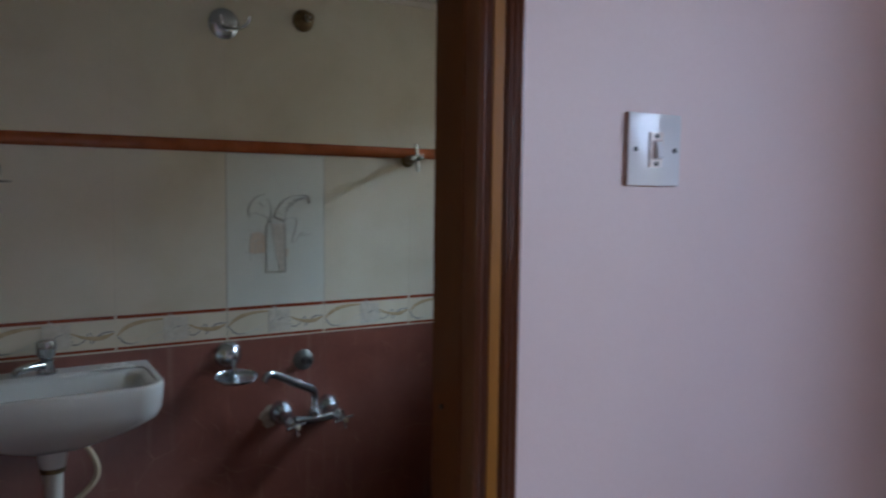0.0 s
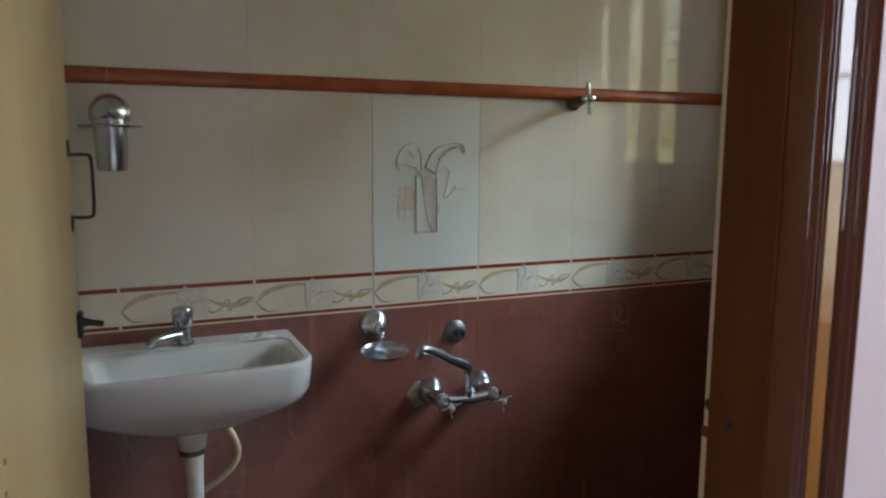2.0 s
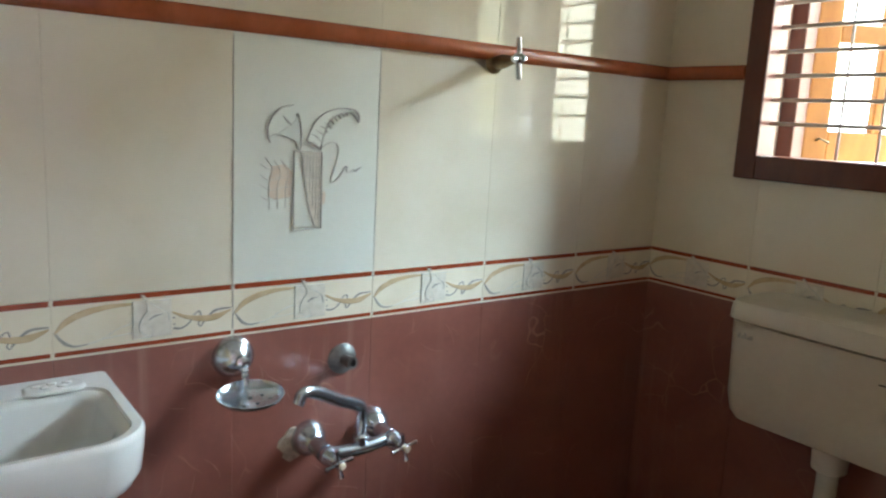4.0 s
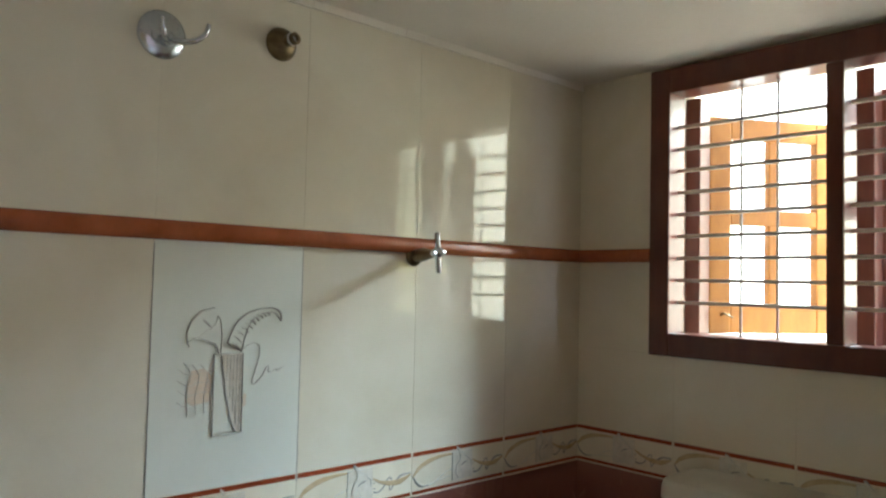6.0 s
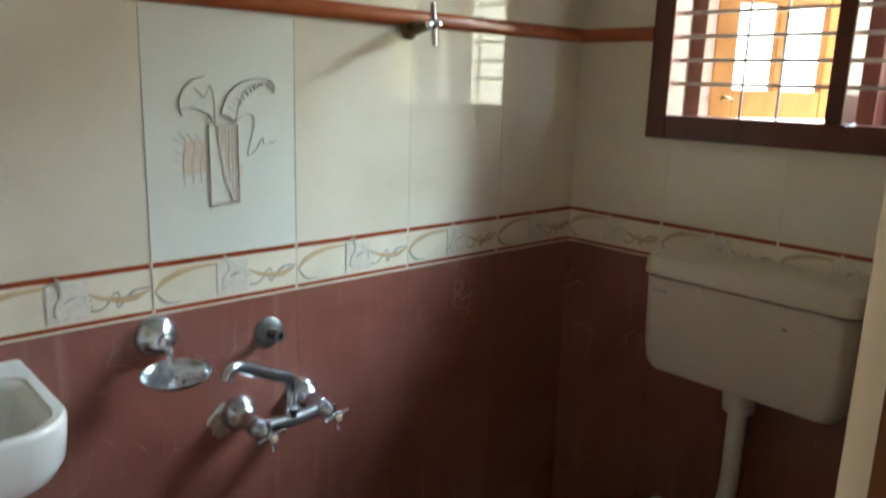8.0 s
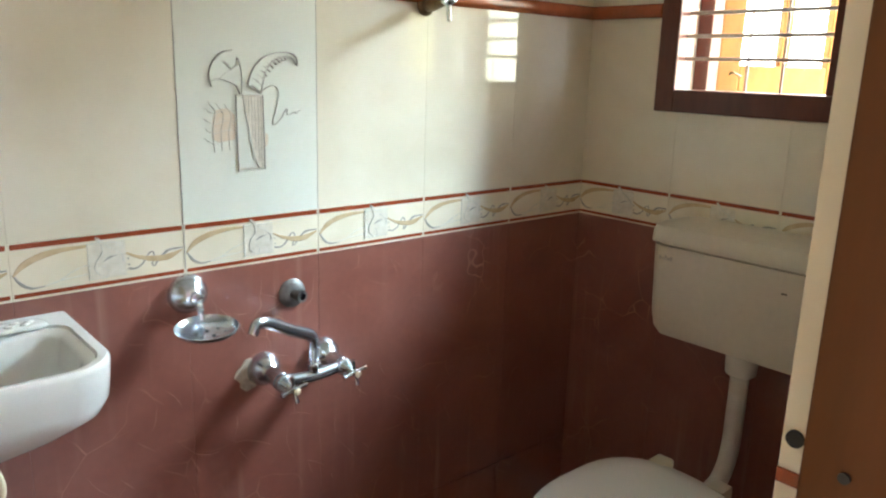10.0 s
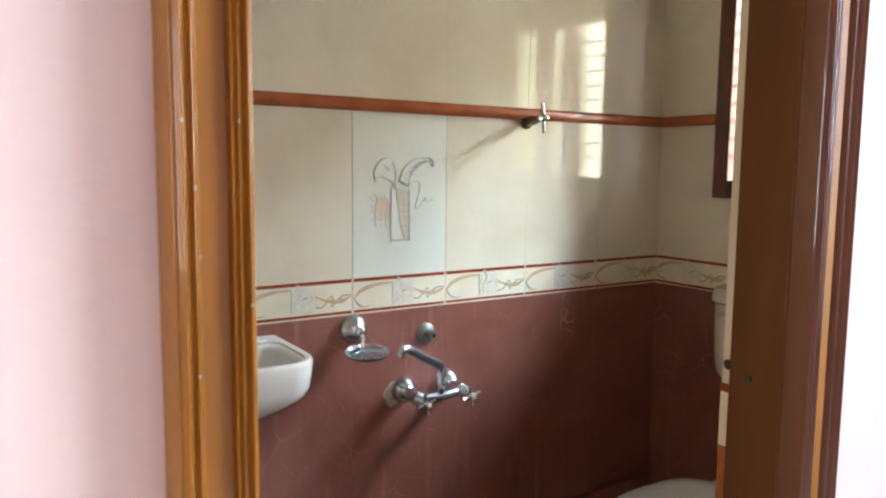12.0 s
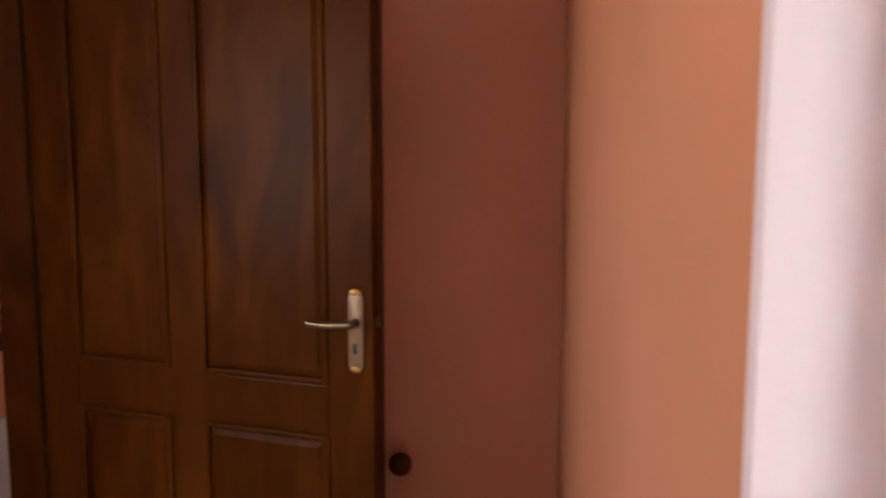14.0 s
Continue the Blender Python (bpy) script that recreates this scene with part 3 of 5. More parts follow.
def shutter(hinge, turn, mirror, mat, label):
    """A casement of two by two panes; it opens outwards on its hinge."""
    ob = base("window_shutter", label, "shutter", hinge)
    ob.rotation_euler = (0, 0, radians(turn))
    w, h, s = 0.40, 0.60, mirror
    def bar(name, u0, u1, v0, v1, d=0.03):
        a, b = sorted((s * u0, s * u1))
        return part(name, box(a, b, -d / 2, d / 2, v0, v1, 0.004), mat, ob, smooth=False)
    bar("stile", 0, 0.065, 0, h)
    bar("stile", w - 0.065, w, 0, h)
    bar("muntin", 0.185, 0.215, 0.075, h - 0.06, 0.024)
    for v0, v1 in ((0, 0.075), (0.30, 0.345), (h - 0.06, h)):
        bar("rail", 0.065, w - 0.065, v0, v1, 0.028)
    part("stay_hook", tube([(s * 0.035, -0.016, 0.05), (s * 0.035, -0.03, 0.055), (s * 0.06, -0.034, 0.045)], 0.003, 8), "dull_brass", ob)
    part("stay_hook", tube([(s * (w - 0.035), -0.016, 0.235), (s * (w - 0.035), -0.03, 0.24), (s * (w - 0.02), -0.034, 0.225)], 0.003, 8), "dull_brass", ob)
    return ob


shutter((WX + 0.225, -0.266, 1.262), -31, 1, "shutter_wood", "yellow ochre wooden window shutter standing open outside")
# dark brown here paints the shade on this shutter's inner face
shutter((WX + 0.225, -0.695, 1.262), -60, 1, "window_wood", "wooden window shutter standing open outside, coloured dark for its shaded face")
wpart("outer_mullion", box(WX + 0.15, WX + 0.205, -0.712, -0.672, 1.24, 1.9, 0.003), "window_wood")
wpart("outer_jamb", box(WX + 0.15, WX + 0.205, -0.286, -0.244, 1.24, 1.9, 0.003), "window_wood")

# ---- washbasin and its fittings ----


def rounded(cx, cy, hx, hy, r, n=8):
    """Outline of a rectangle with rounded corners."""
    out = []
    for qx, qy, a0 in ((1, 1, 0), (-1, 1, 90), (-1, -1, 180), (1, -1, 270)):
        for k in range(n):
            a = radians(a0 + 90 * k / (n - 1))
            out.append((cx + qx * (hx - r) + r * math.cos(a), cy + qy * (hy - r) + r * math.sin(a)))
    return out


def loft(rings, bm=None, close_first=True, close_last=True):
    bm = bm or bmesh.new()
    vs = [[bm.verts.new(p) for p in ring] for ring in rings]
    n = len(vs[0])
    for a, b in zip(vs, vs[1:]):
        for k in range(n):
            bm.faces.new((a[k], a[(k + 1) % n], b[(k + 1) % n], b[k]))
    if close_first:
        bm.faces.new(vs[0])
    if close_last:
        bm.faces.new(vs[-1])
    return bm


BC, RIM = -0.462, 0.866


def tray_outline(cx, y_back, y_front, hx, r_back, r_front, n=8):
    """A rectangle with its own corner radius at the back and at the front."""
    out = []
    for qx, y, sy, r, a0 in ((1, y_back, 1, r_back, 0), (-1, y_back, 1, r_back, 90), (-1, y_front, -1, r_front, 180), (1, y_front, -1, r_front, 270)):
        for k in range(n):
            a = radians(a0 + 90 * k / (n - 1))
            out.append((cx + qx * (hx - r) + r * math.cos(a), y - sy * r + r * math.sin(a)))
    return out



def basin_ring(s, z, yf, bulge=0.0, yb=-0.001):
    hx = 0.242 * s
    ring = tray_outline(BC, yb, yf, hx, min(0.010, hx * 0.2), min(0.065, hx * 0.5, (yb - yf) * 0.45))
    mid = (yb + yf) / 2
    return [(x, y - (bulge * (1 - ((x - BC) / hx) ** 2) if y < mid else 0), z) for x, y in ring]


washbasin = base("washbasin", "white ceramic wall-hung washbasin with a flat back ledge", "washbasin", (BC, 0, 0.7))
rings = [basin_ring(0.16, 0.700, -0.165, 0, -0.095), basin_ring(0.30, 0.706, -0.190, 0, -0.07), basin_ring(0.55, 0.728, -0.225, 0.004, -0.04), basin_ring(0.80, 0.756, -0.256, 0.010, -0.012),
         basin_ring(0.945, 0.780, -0.276, 0.016), basin_ring(0.985, 0.802, -0.284, 0.020), basin_ring(0.995, 0.835, -0.290, 0.022), basin_ring(1.0, 0.862, -0.293, 0.024), basin_ring(0.996, 0.868, -0.291, 0.024), basin_ring(0.985, 0.871, -0.288, 0.023)]
inner = [(0.224, -0.070, -0.282, 0.8705, 0.030, 0.055), (0.221, -0.072, -0.280, 0.866, 0.030, 0.053), (0.207, -0.083, -0.277, 0.863, 0.030, 0.053), (0.202, -0.088, -0.275, 0.857, 0.030, 0.053), (0.192, -0.096, -0.266, 0.825, 0.035, 0.05), (0.168, -0.108, -0.250, 0.782, 0.04, 0.045), (0.125, -0.125, -0.228, 0.754, 0.035, 0.035), (0.05, -0.150, -0.200, 0.743, 0.02, 0.02), (0.02, -0.160, -0.190, 0.742, 0.01, 0.01)]
for hx, yb, yf, z, rb, rf in inner:
    ring = tray_outline(BC, yb, yf, hx, rb, rf)
    mid = (yb + yf) / 2
    rings.append([(x, y - (0.020 * (1 - ((x - BC) / hx) ** 2) if y < mid else -0.022 * (1 - ((x - BC) / hx) ** 2)), z) for x, y in ring])
body = under(washbasin, link_mesh("bowl", loft(rings), "ceramic", smooth=True))
for dx, dy in ((0.130, -0.044), (0.152, -0.040), (0.174, -0.044), (0.141, -0.056), (0.165, -0.056)):
    b_ = ball((BC + dx, dy, 0.8755), 0.007, scale=(1.1, 0.8, 0.45))
    under(washbasin, link_mesh("soap_bump", b_, "ceramic", smooth=True))
under(washbasin, link_mesh("soap_rest", loft([[(x, y, 0.8715) for x, y in rounded(BC + 0.155, -0.05, 0.045, 0.026, 0.02)], [(x, y, 0.875) for x, y in rounded(BC + 0.155, -0.05, 0.041, 0.022, 0.018)]]), "ceramic", smooth=True))
mark = tube([(BC - 0.013, -0.0800, 0.849), (BC - 0.004, -0.0800, 0.846), (BC + 0.002, -0.0795, 0.854), (BC + 0.005, -0.0800, 0.846), (BC + 0.014, -0.0800, 0.850)], 0.0017, 6)
tube([(BC + 0.004, -0.0795, 0.854), (BC + 0.014, -0.0795, 0.856)], 0.0014, 6, mark, n=1)
under(washbasin, link_mesh("maker_mark", mark, "black_iron", label="small dark maker's mark"))
under(washbasin, link_mesh("drain", lathe([(0, 0.024), (0.004, 0.023), (0.004, 0.012)], (BC, -0.175, 0.7405), (0, 0, 1), 20), "chrome", label="chrome drain"))

tap = base("pillar_tap", "chrome pillar tap on the washbasin", "tap", (-0.470, -0.05, 0.872))
under(tap, link_mesh("body", lathe([(0, 0.024), (0.004, 0.024), (0.008, 0.019), (0.028, 0.016), (0.034, 0.018), (0.037, 0.012)], (-0.470, -0.05, 0.871), (0, 0, 1)), "worn_chrome", smooth=True))
under(tap, link_mesh("spout", tube([(-0.470, -0.05, 0.892), (-0.505, -0.075, 0.897), (-0.535, -0.095, 0.893), (-0.545, -0.101, 0.884)], [0.013, 0.011, 0.010, 0.009], 14), "chrome", smooth=True))
under(tap, link_mesh("knob", lathe([(0, 0.011), (0.006, 0.016), (0.012, 0.021), (0.042, 0.024), (0.050, 0.021), (0.053, 0.010)], (-0.470, -0.05, 0.905), (0, 0, 1), 12), "worn_chrome", smooth=True))

waste = base("waste_pipe", "white plastic waste pipe under the washbasin", "pipe", (BC - 0.02, -0.13, 0.3))
under(waste, link_mesh("cup", lathe([(0, 0.034), (-0.02, 0.034), (-0.045, 0.030), (-0.05, 0.027)], (BC - 0.005, -0.13, 0.703), (0, 0, 1)), "ceramic", smooth=True))
under(waste, link_mesh("collar", lathe([(0, 0.029), (-0.012, 0.029)], (BC - 0.005, -0.13, 0.655), (0, 0, 1)), "dull_brass", smooth=True))
under(waste, link_mesh("tail", tube([(BC - 0.005, -0.13, 0.645), (BC - 0.003, -0.13, 0.58), (BC, -0.128, 0.45), (BC, -0.11, 0.33), (BC, -0.04, 0.27), (BC, 0.0, 0.265)], [0.025, 0.020, 0.016, 0.016, 0.016, 0.016], 16), "pvc", smooth=True))
supply = base("supply_hose", "cream rubber water hose curling below the washbasin", "hose", (BC + 0.07, -0.02, 0.5))
under(supply, link_mesh("hose", tube([(BC - 0.01, -0.045, 0.74), (BC + 0.06, -0.06, 0.69), (BC + 0.095, -0.07, 0.64), (BC + 0.10, -0.07, 0.59), (BC + 0.065, -0.065, 0.545), (BC + 0.0, -0.05, 0.50), (BC - 0.06, -0.03, 0.45), (BC - 0.09, -0.03, 0.40)], 0.007, 10), "hose", smooth=True))
under(supply, link_mesh("wall_valve", lathe([(0, 0.022), (0.006, 0.020), (0.008, 0.010), (0.04, 0.010)], (BC - 0.09, 0, 0.40), (0, -1, 0), 16), "worn_chrome", smooth=True))


def flange(parent, c, r, mat="worn_chrome", h=0.03, name="flange"):
    """A domed cover plate on the wall, facing -y."""
    prof = [(0.0, r), (0.003, r), (h * 0.35, r * 0.93), (h * 0.62, r * 0.72), (h * 0.85, r * 0.45), (h, r * 0.2)]
    return under(parent, link_mesh(name, lathe(prof, c, (0, -1, 0), 28), mat, smooth=True))


# ---- tumbler holder ----
cup = base("tumbler_holder", "chrome tumbler holder with a steel cup on the cream tiles", "tumbler holder", (-0.598, 0, 1.40))
flange(cup, (-0.598, 0, 1.386), 0.043, h=0.035)
under(cup, link_mesh("arm", tube([(-0.598, -0.03, 1.384), (-0.598, -0.05, 1.374), (-0.598, -0.060, 1.360)], 0.006, 10), "chrome", smooth=True))
under(cup, link_mesh("ring", lathe([(0, 0.033), (0, 0.062), (0.004, 0.064), (0.006, 0.060), (0.006, 0.033)], (-0.598, -0.072, 1.354), (0, 0, 1), 32), "worn_chrome", smooth=True))
under(cup, link_mesh("tumbler", lathe([(-0.098, 0.028), (-0.095, 0.030), (0.008, 0.0345), (0.010, 0.033), (-0.092, 0.028)], (-0.598, -0.072, 1.362), (0, 0, 1), 28), "worn_chrome", smooth=True))

# ---- soap dish ----
soap = base("soap_dish", "chrome oval soap dish hanging from a wall boss", "soap dish", (0.0, 0, 0.86))
flange(soap, (0.0, 0, 0.862), 0.040, h=0.034)
under(soap, link_mesh("boss", lathe([(0, 0.013), (0.012, 0.013), (0.016, 0.006)], (0.004, -0.03, 0.860), (0, -1, 0), 16), "chrome", smooth=True))
under(soap, link_mesh("stem", lathe([(0, 0.006), (0.006, 0.009), (0.010, 0.006), (0.014, 0.008), (0.02, 0.005), (0.032, 0.006)], (0.006, -0.042, 0.851), (0, -0.35, -1), 14), "chrome", smooth=True))
bm = bmesh.new()
rings = []
for s, dz in ((0.3, 0.0), (0.62, 0.001), (0.85, 0.004), (0.97, 0.010), (1.0, 0.015), (0.97, 0.0155), (0.93, 0.011), (0.8, 0.0055), (0.6, 0.003), (0.3, 0.002)):
    rings.append([(0.003 + 0.063 * s * math.cos(a), -0.080 + 0.046 * s * math.sin(a), 0.800 + dz + 0.046 * s * math.sin(a) * 0.22) for a in [2 * math.pi * k / 32 for k in range(32)]])
under(soap, link_mesh("tray", loft(rings, bm), "worn_chrome", label="water-stained oval tray", smooth=True))
for dx, dy in ((-0.038, 0.0), (-0.020, 0.010), (-0.016, -0.012), (0.003, 0.008), (0.008, -0.012), (0.026, 0.010), (0.036, -0.004)):
    under(soap, link_mesh("drain_hole", lathe([(0, 0.0035), (0.0006, 0.0035)], (0.003 + dx, -0.080 + dy, 0.8026 + dy * 0.22), (0, 0, 1), 10), "black"))

# ---- capped water outlet below the border ----
stub = base("water_outlet", "dull chrome water outlet with an open pipe end", "pipe outlet", (0.232, 0, 0.822))
flange(stub, (0.232, 0, 0.822), 0.032, "dull_steel", h=0.012)
under(stub, link_mesh("nipple", lathe([(0, 0.011), (0.02, 0.011), (0.022, 0.013), (0.032, 0.013), (0.032, 0.008), (0.02, 0.008)], (0.232, -0.008, 0.822), (0.1, -1, 0), 18), "dull_steel", smooth=True))

# ---- wall mixer ----
mixer = base("wall_mixer", "old chrome wall mixer with cross handles and swivel spout", "mixer tap", (0.232, 0, 0.66))
MZ = 0.666
for x in (0.157, 0.307):
    flange(mixer, (x, 0.0, MZ), 0.037, h=0.046)
    under(mixer, link_mesh("inlet", tube([(x, -0.03, MZ), (x + 0.001, -0.055, MZ - 0.004), (x + 0.002, -0.076, MZ - 0.006)], [0.017, 0.018, 0.019], 18), "worn_chrome", smooth=True))
    under(mixer, link_mesh("valve_body", lathe([(0, 0.017), (0.006, 0.020), (0.016, 0.019), (0.022, 0.014), (0.03, 0.013), (0.036, 0.008)], (x + 0.002, -0.076, MZ - 0.006), (0.15, -1, -0.12), 20), "worn_chrome", smooth=True))
    hub = Vector((x + 0.0085, -0.108, MZ - 0.011))
    h = under(mixer, link_mesh("cross_handle", lathe([(0, 0.008), (0.008, 0.011), (0.016, 0.009), (0.02, 0.006)], hub, (0.15, -1, -0.12), 16), "chrome", smooth=True))
    for k in range(4):
        a = radians(12 + 90 * k)
        d = Vector((math.cos(a), -0.055, math.sin(a)))
        prof = tube([hub + Vector((0, -0.01, 0)), hub + Vector((0, -0.01, 0)) + d * 0.018, hub + Vector((0, -0.01, 0)) + d * 0.030], [0.0035, 0.0038, 0.0058], 10, n=3)
        arm = link_mesh("handle_arm", prof, "chrome", smooth=True)
        arm.parent = h
    btn = link_mesh("index_button", lathe([(0, 0.0075), (0.003, 0.0075), (0.005, 0.005)], hub + Vector((0.003, -0.019, -0.002)), (0.15, -1, -0.12), 14), "hose", label="cream index button", smooth=True)
    btn.parent = h
under(mixer, link_mesh("bridge", tube([(0.159, -0.076, MZ - 0.006), (0.205, -0.079, MZ - 0.010), (0.26, -0.079, MZ - 0.010), (0.309, -0.076, MZ - 0.006)], [0.013, 0.014, 0.014, 0.013], 16), "worn_chrome", smooth=True))
under(mixer, link_mesh("spout_base", lathe([(-0.012, 0.012), (0.012, 0.013), (0.016, 0.016), (0.024, 0.016), (0.028, 0.011)], (0.236, -0.079, MZ - 0.006), (0, 0, 1), 18), "chrome", smooth=True))
under(mixer, link_mesh("spout", tube([(0.236, -0.079, MZ + 0.016), (0.238, -0.079, MZ + 0.058), (0.226, -0.085, MZ + 0.084), (0.170, -0.106, MZ + 0.113), (0.105, -0.133, MZ + 0.150), (0.074, -0.146, MZ + 0.158), (0.061, -0.151, MZ + 0.140)], [0.010, 0.011, 0.0135, 0.013, 0.012, 0.011, 0.010], 16), "worn_chrome", smooth=True))
patch = bmesh.new()
slab([(0.103 + 0.03 * math.cos(a) * random.uniform(0.7, 1.15) + 0.02, MZ - 0.008 + 0.036 * math.sin(a) * random.uniform(0.75, 1.1)) for a in [2 * math.pi * k / 14 for k in range(14)]], 0.0025, patch)
under(mixer, link_mesh("cement_patch", patch, "cement", label="broken cement patch behind the boss"))

# ---- stop valve on the ledge, robe hook, shower outlet ----
valve = base("stop_valve", "chrome stop valve with a cross handle at the terracotta ledge", "valve", (0.588, 0, 1.447))
flange(valve, (0.588, -0.004, 1.444), 0.024, "dull_brass", h=0.014)
under(valve, link_mesh("spindle", lathe([(0, 0.014), (0.03, 0.015), (0.05, 0.012), (0.07, 0.009), (0.082, 0.009)], (0.588, -0.012, 1.444), (-0.2, -1, 0.03), 18), "dull_brass", smooth=True))
hub = Vector((0.571, -0.095, 1.448))
h = under(valve, link_mesh("cross_handle", lathe([(0, 0.010), (0.010, 0.013), (0.020, 0.010), (0.024, 0.005)], hub, (-0.2, -1, 0.03), 16), "chrome", smooth=True))
for a in (96, 276, 6, 186):
    d = Vector((math.cos(radians(a)), 0.18 * math.cos(radians(a)), math.sin(radians(a))))
    arm = link_mesh("handle_arm", tube([hub + Vector((-0.003, -0.012, 0)), hub + Vector((-0.003, -0.012, 0)) + d * (0.043 if abs(math.sin(radians(a))) > 0.5 else 0.020)], [0.0065, 0.0058], 12, n=1), "chrome", smooth=True)
    arm.parent = h

hook = base("robe_hook", "chrome double robe hook on a round wall plate", "hook", (0.0, 0, 1.808))
under(hook, link_mesh("plate", lathe([(0, 0.043), (0.003, 0.043), (0.010, 0.036), (0.013, 0.02)], (-0.002, 0, 1.808), (0, -1, 0), 32), "worn_chrome", smooth=True))
under(hook, link_mesh("prong", tube([(0.0, -0.012, 1.798), (0.006, -0.035, 1.79), (0.03, -0.062, 1.79), (0.047, -0.07, 1.805), (0.052, -0.072, 1.822)], [0.007, 0.0055, 0.005, 0.0045, 0.0045], 12), "chrome", smooth=True))
under(hook, link_mesh("prong", tube([(0.0, -0.012, 1.798), (-0.008, -0.035, 1.792), (-0.02, -0.055, 1.797), (-0.024, -0.06, 1.82)], [0.007, 0.0055, 0.005, 0.0045], 12), "chrome", smooth=True))
under(hook, link_mesh("boss", ball((0.0, -0.022, 1.797), 0.012), "chrome", smooth=True))

arm = base("shower_outlet", "tarnished brass shower outlet with an open pipe", "pipe outlet", (0.234, 0, 1.846))
flange(arm, (0.234, 0, 1.846), 0.033, "dull_brass", h=0.026)
under(arm, link_mesh("nipple", lathe([(0, 0.012), (0.024, 0.012), (0.024, 0.007), (0.01, 0.007)], (0.236, -0.022, 1.848), (0.2, -1, 0.1), 16), "dull_brass", smooth=True))
under(arm, link_mesh("tape", lathe([(0, 0.0128), (0.004, 0.0128)], (0.238, -0.034, 1.849), (0.2, -1, 0.1), 16), "pvc", smooth=True, label="white thread tape"))

# ---- cistern, flush pipe, toilet ----
CY = -0.592
cistern = base("cistern", "off-white plastic flush cistern below the window", "cistern", (WX, CY, 0.66))


def cis_ring(hy, x_front, z, r=0.03):
    d = (WX - 0.001 - x_front) / 2
    return [(x, y, z) for x, y in rounded(WX - 0.001 - d, CY, d, hy, r)]


under(cistern, link_mesh("tank", loft([cis_ring(0.195, 1.088, 0.655), cis_ring(0.217, 1.072, 0.660), cis_ring(0.230, 1.064, 0.678), cis_ring(0.237, 1.060, 0.72), cis_ring(0.240, 1.056, 0.85), cis_ring(0.241, 1.055, 0.893), cis_ring(0.234, 1.063, 0.895), cis_ring(0.234, 1.063, 0.903)]), "cistern_plastic", smooth=True))
under(cistern, link_mesh("lid", loft([cis_ring(0.238, 1.058, 0.900), cis_ring(0.246, 1.047, 0.9015), cis_ring(0.245, 1.048, 0.928), cis_ring(0.241, 1.053, 0.942), cis_ring(0.228, 1.068, 0.950), cis_ring(0.21, 1.085, 0.953)]), "cistern_plastic", smooth=True))
bars = bmesh.new()
for k, (y, h_) in enumerate(((-0.381, 0.010), (-0.389, 0.006), (-0.396, 0.012), (-0.404, 0.007), (-0.411, 0.010))):
    box(1.0545, 1.0565, y - 0.003, y + 0.002, 0.858, 0.858 + h_, bm=bars)
under(cistern, link_mesh("maker_mark", bars, "dark_line", label="small grey maker's mark"))
under(cistern, link_mesh("lever_slot", box(1.0545, 1.057, -0.703, -0.690, 0.842, 0.845, 0.0008, 1), "black"))
under(cistern, link_mesh("scratch", tube([(1.0555, -0.737, 0.862), (1.055, -0.752, 0.858), (1.055, -0.766, 0.850), (1.0555, -0.782, 0.851)], 0.0012, 6), "grey_line"))
flush = base("flush_pipe", "grey-white plastic flush pipe below the cistern", "pipe", (1.12, CY, 0.4))
under(flush, link_mesh("nut", lathe([(0, 0.036), (-0.012, 0.038), (-0.05, 0.036), (-0.055, 0.03)], (1.12, CY, 0.657), (0, 0, 1), 24), "pvc", smooth=True))
under(flush, link_mesh("pipe", tube([(1.12, CY, 0.61), (1.12, CY, 0.5), (1.118, CY + 0.001, 0.40), (1.09, CY + 0.002, 0.335), (1.04, CY + 0.002, 0.315), (0.985, CY, 0.312)], 0.022, 16), "pvc", smooth=True))

toilet = base("toilet", "white ceramic toilet with its seat lid down", "toilet", (0.75, CY, F))


def oval(x_back, x_front, hw, z, n=36):
    """An egg outline, blunt at the back."""
    out = []
    for k in range(n):
        a = 2 * math.pi * k / n
        c, s = math.cos(a), math.sin(a)
        x = (x_back + x_front) / 2 + (x_back - x_front) / 2 * math.copysign(abs(c) ** (0.55 if c > 0 else 0.95), c)
        out.append((x, CY + hw * math.copysign(abs(s) ** 0.85, s), z))
    return out


under(toilet, link_mesh("pedestal", loft([oval(0.98, 0.62, 0.13, F), oval(0.98, 0.63, 0.12, F + 0.03), oval(0.97, 0.66, 0.10, 0.12), oval(0.97, 0.58, 0.12, 0.22), oval(0.97, 0.49, 0.165, 0.31), oval(0.97, 0.47, 0.178, 0.355), oval(0.96, 0.475, 0.174, 0.362)]), "ceramic", smooth=True))
under(toilet, link_mesh("seat", loft([oval(0.93, 0.468, 0.182, 0.364), oval(0.93, 0.463, 0.186, 0.37), oval(0.93, 0.463, 0.186, 0.378), oval(0.925, 0.468, 0.182, 0.382)]), "cistern_plastic", smooth=True))
under(toilet, link_mesh("lid", loft([oval(0.925, 0.466, 0.183, 0.384), oval(0.93, 0.460, 0.188, 0.390), oval(0.93, 0.461, 0.187, 0.398), oval(0.92, 0.475, 0.175, 0.405), oval(0.88, 0.53, 0.13, 0.409)]), "ceramic", smooth=True))
for s in (-1, 1):
    under(toilet, link_mesh("hinge", box(0.905, 0.955, CY + s * 0.075 - 0.022, CY + s * 0.075 + 0.022, 0.366, 0.408, 0.008), "cistern_plastic", smooth=True))

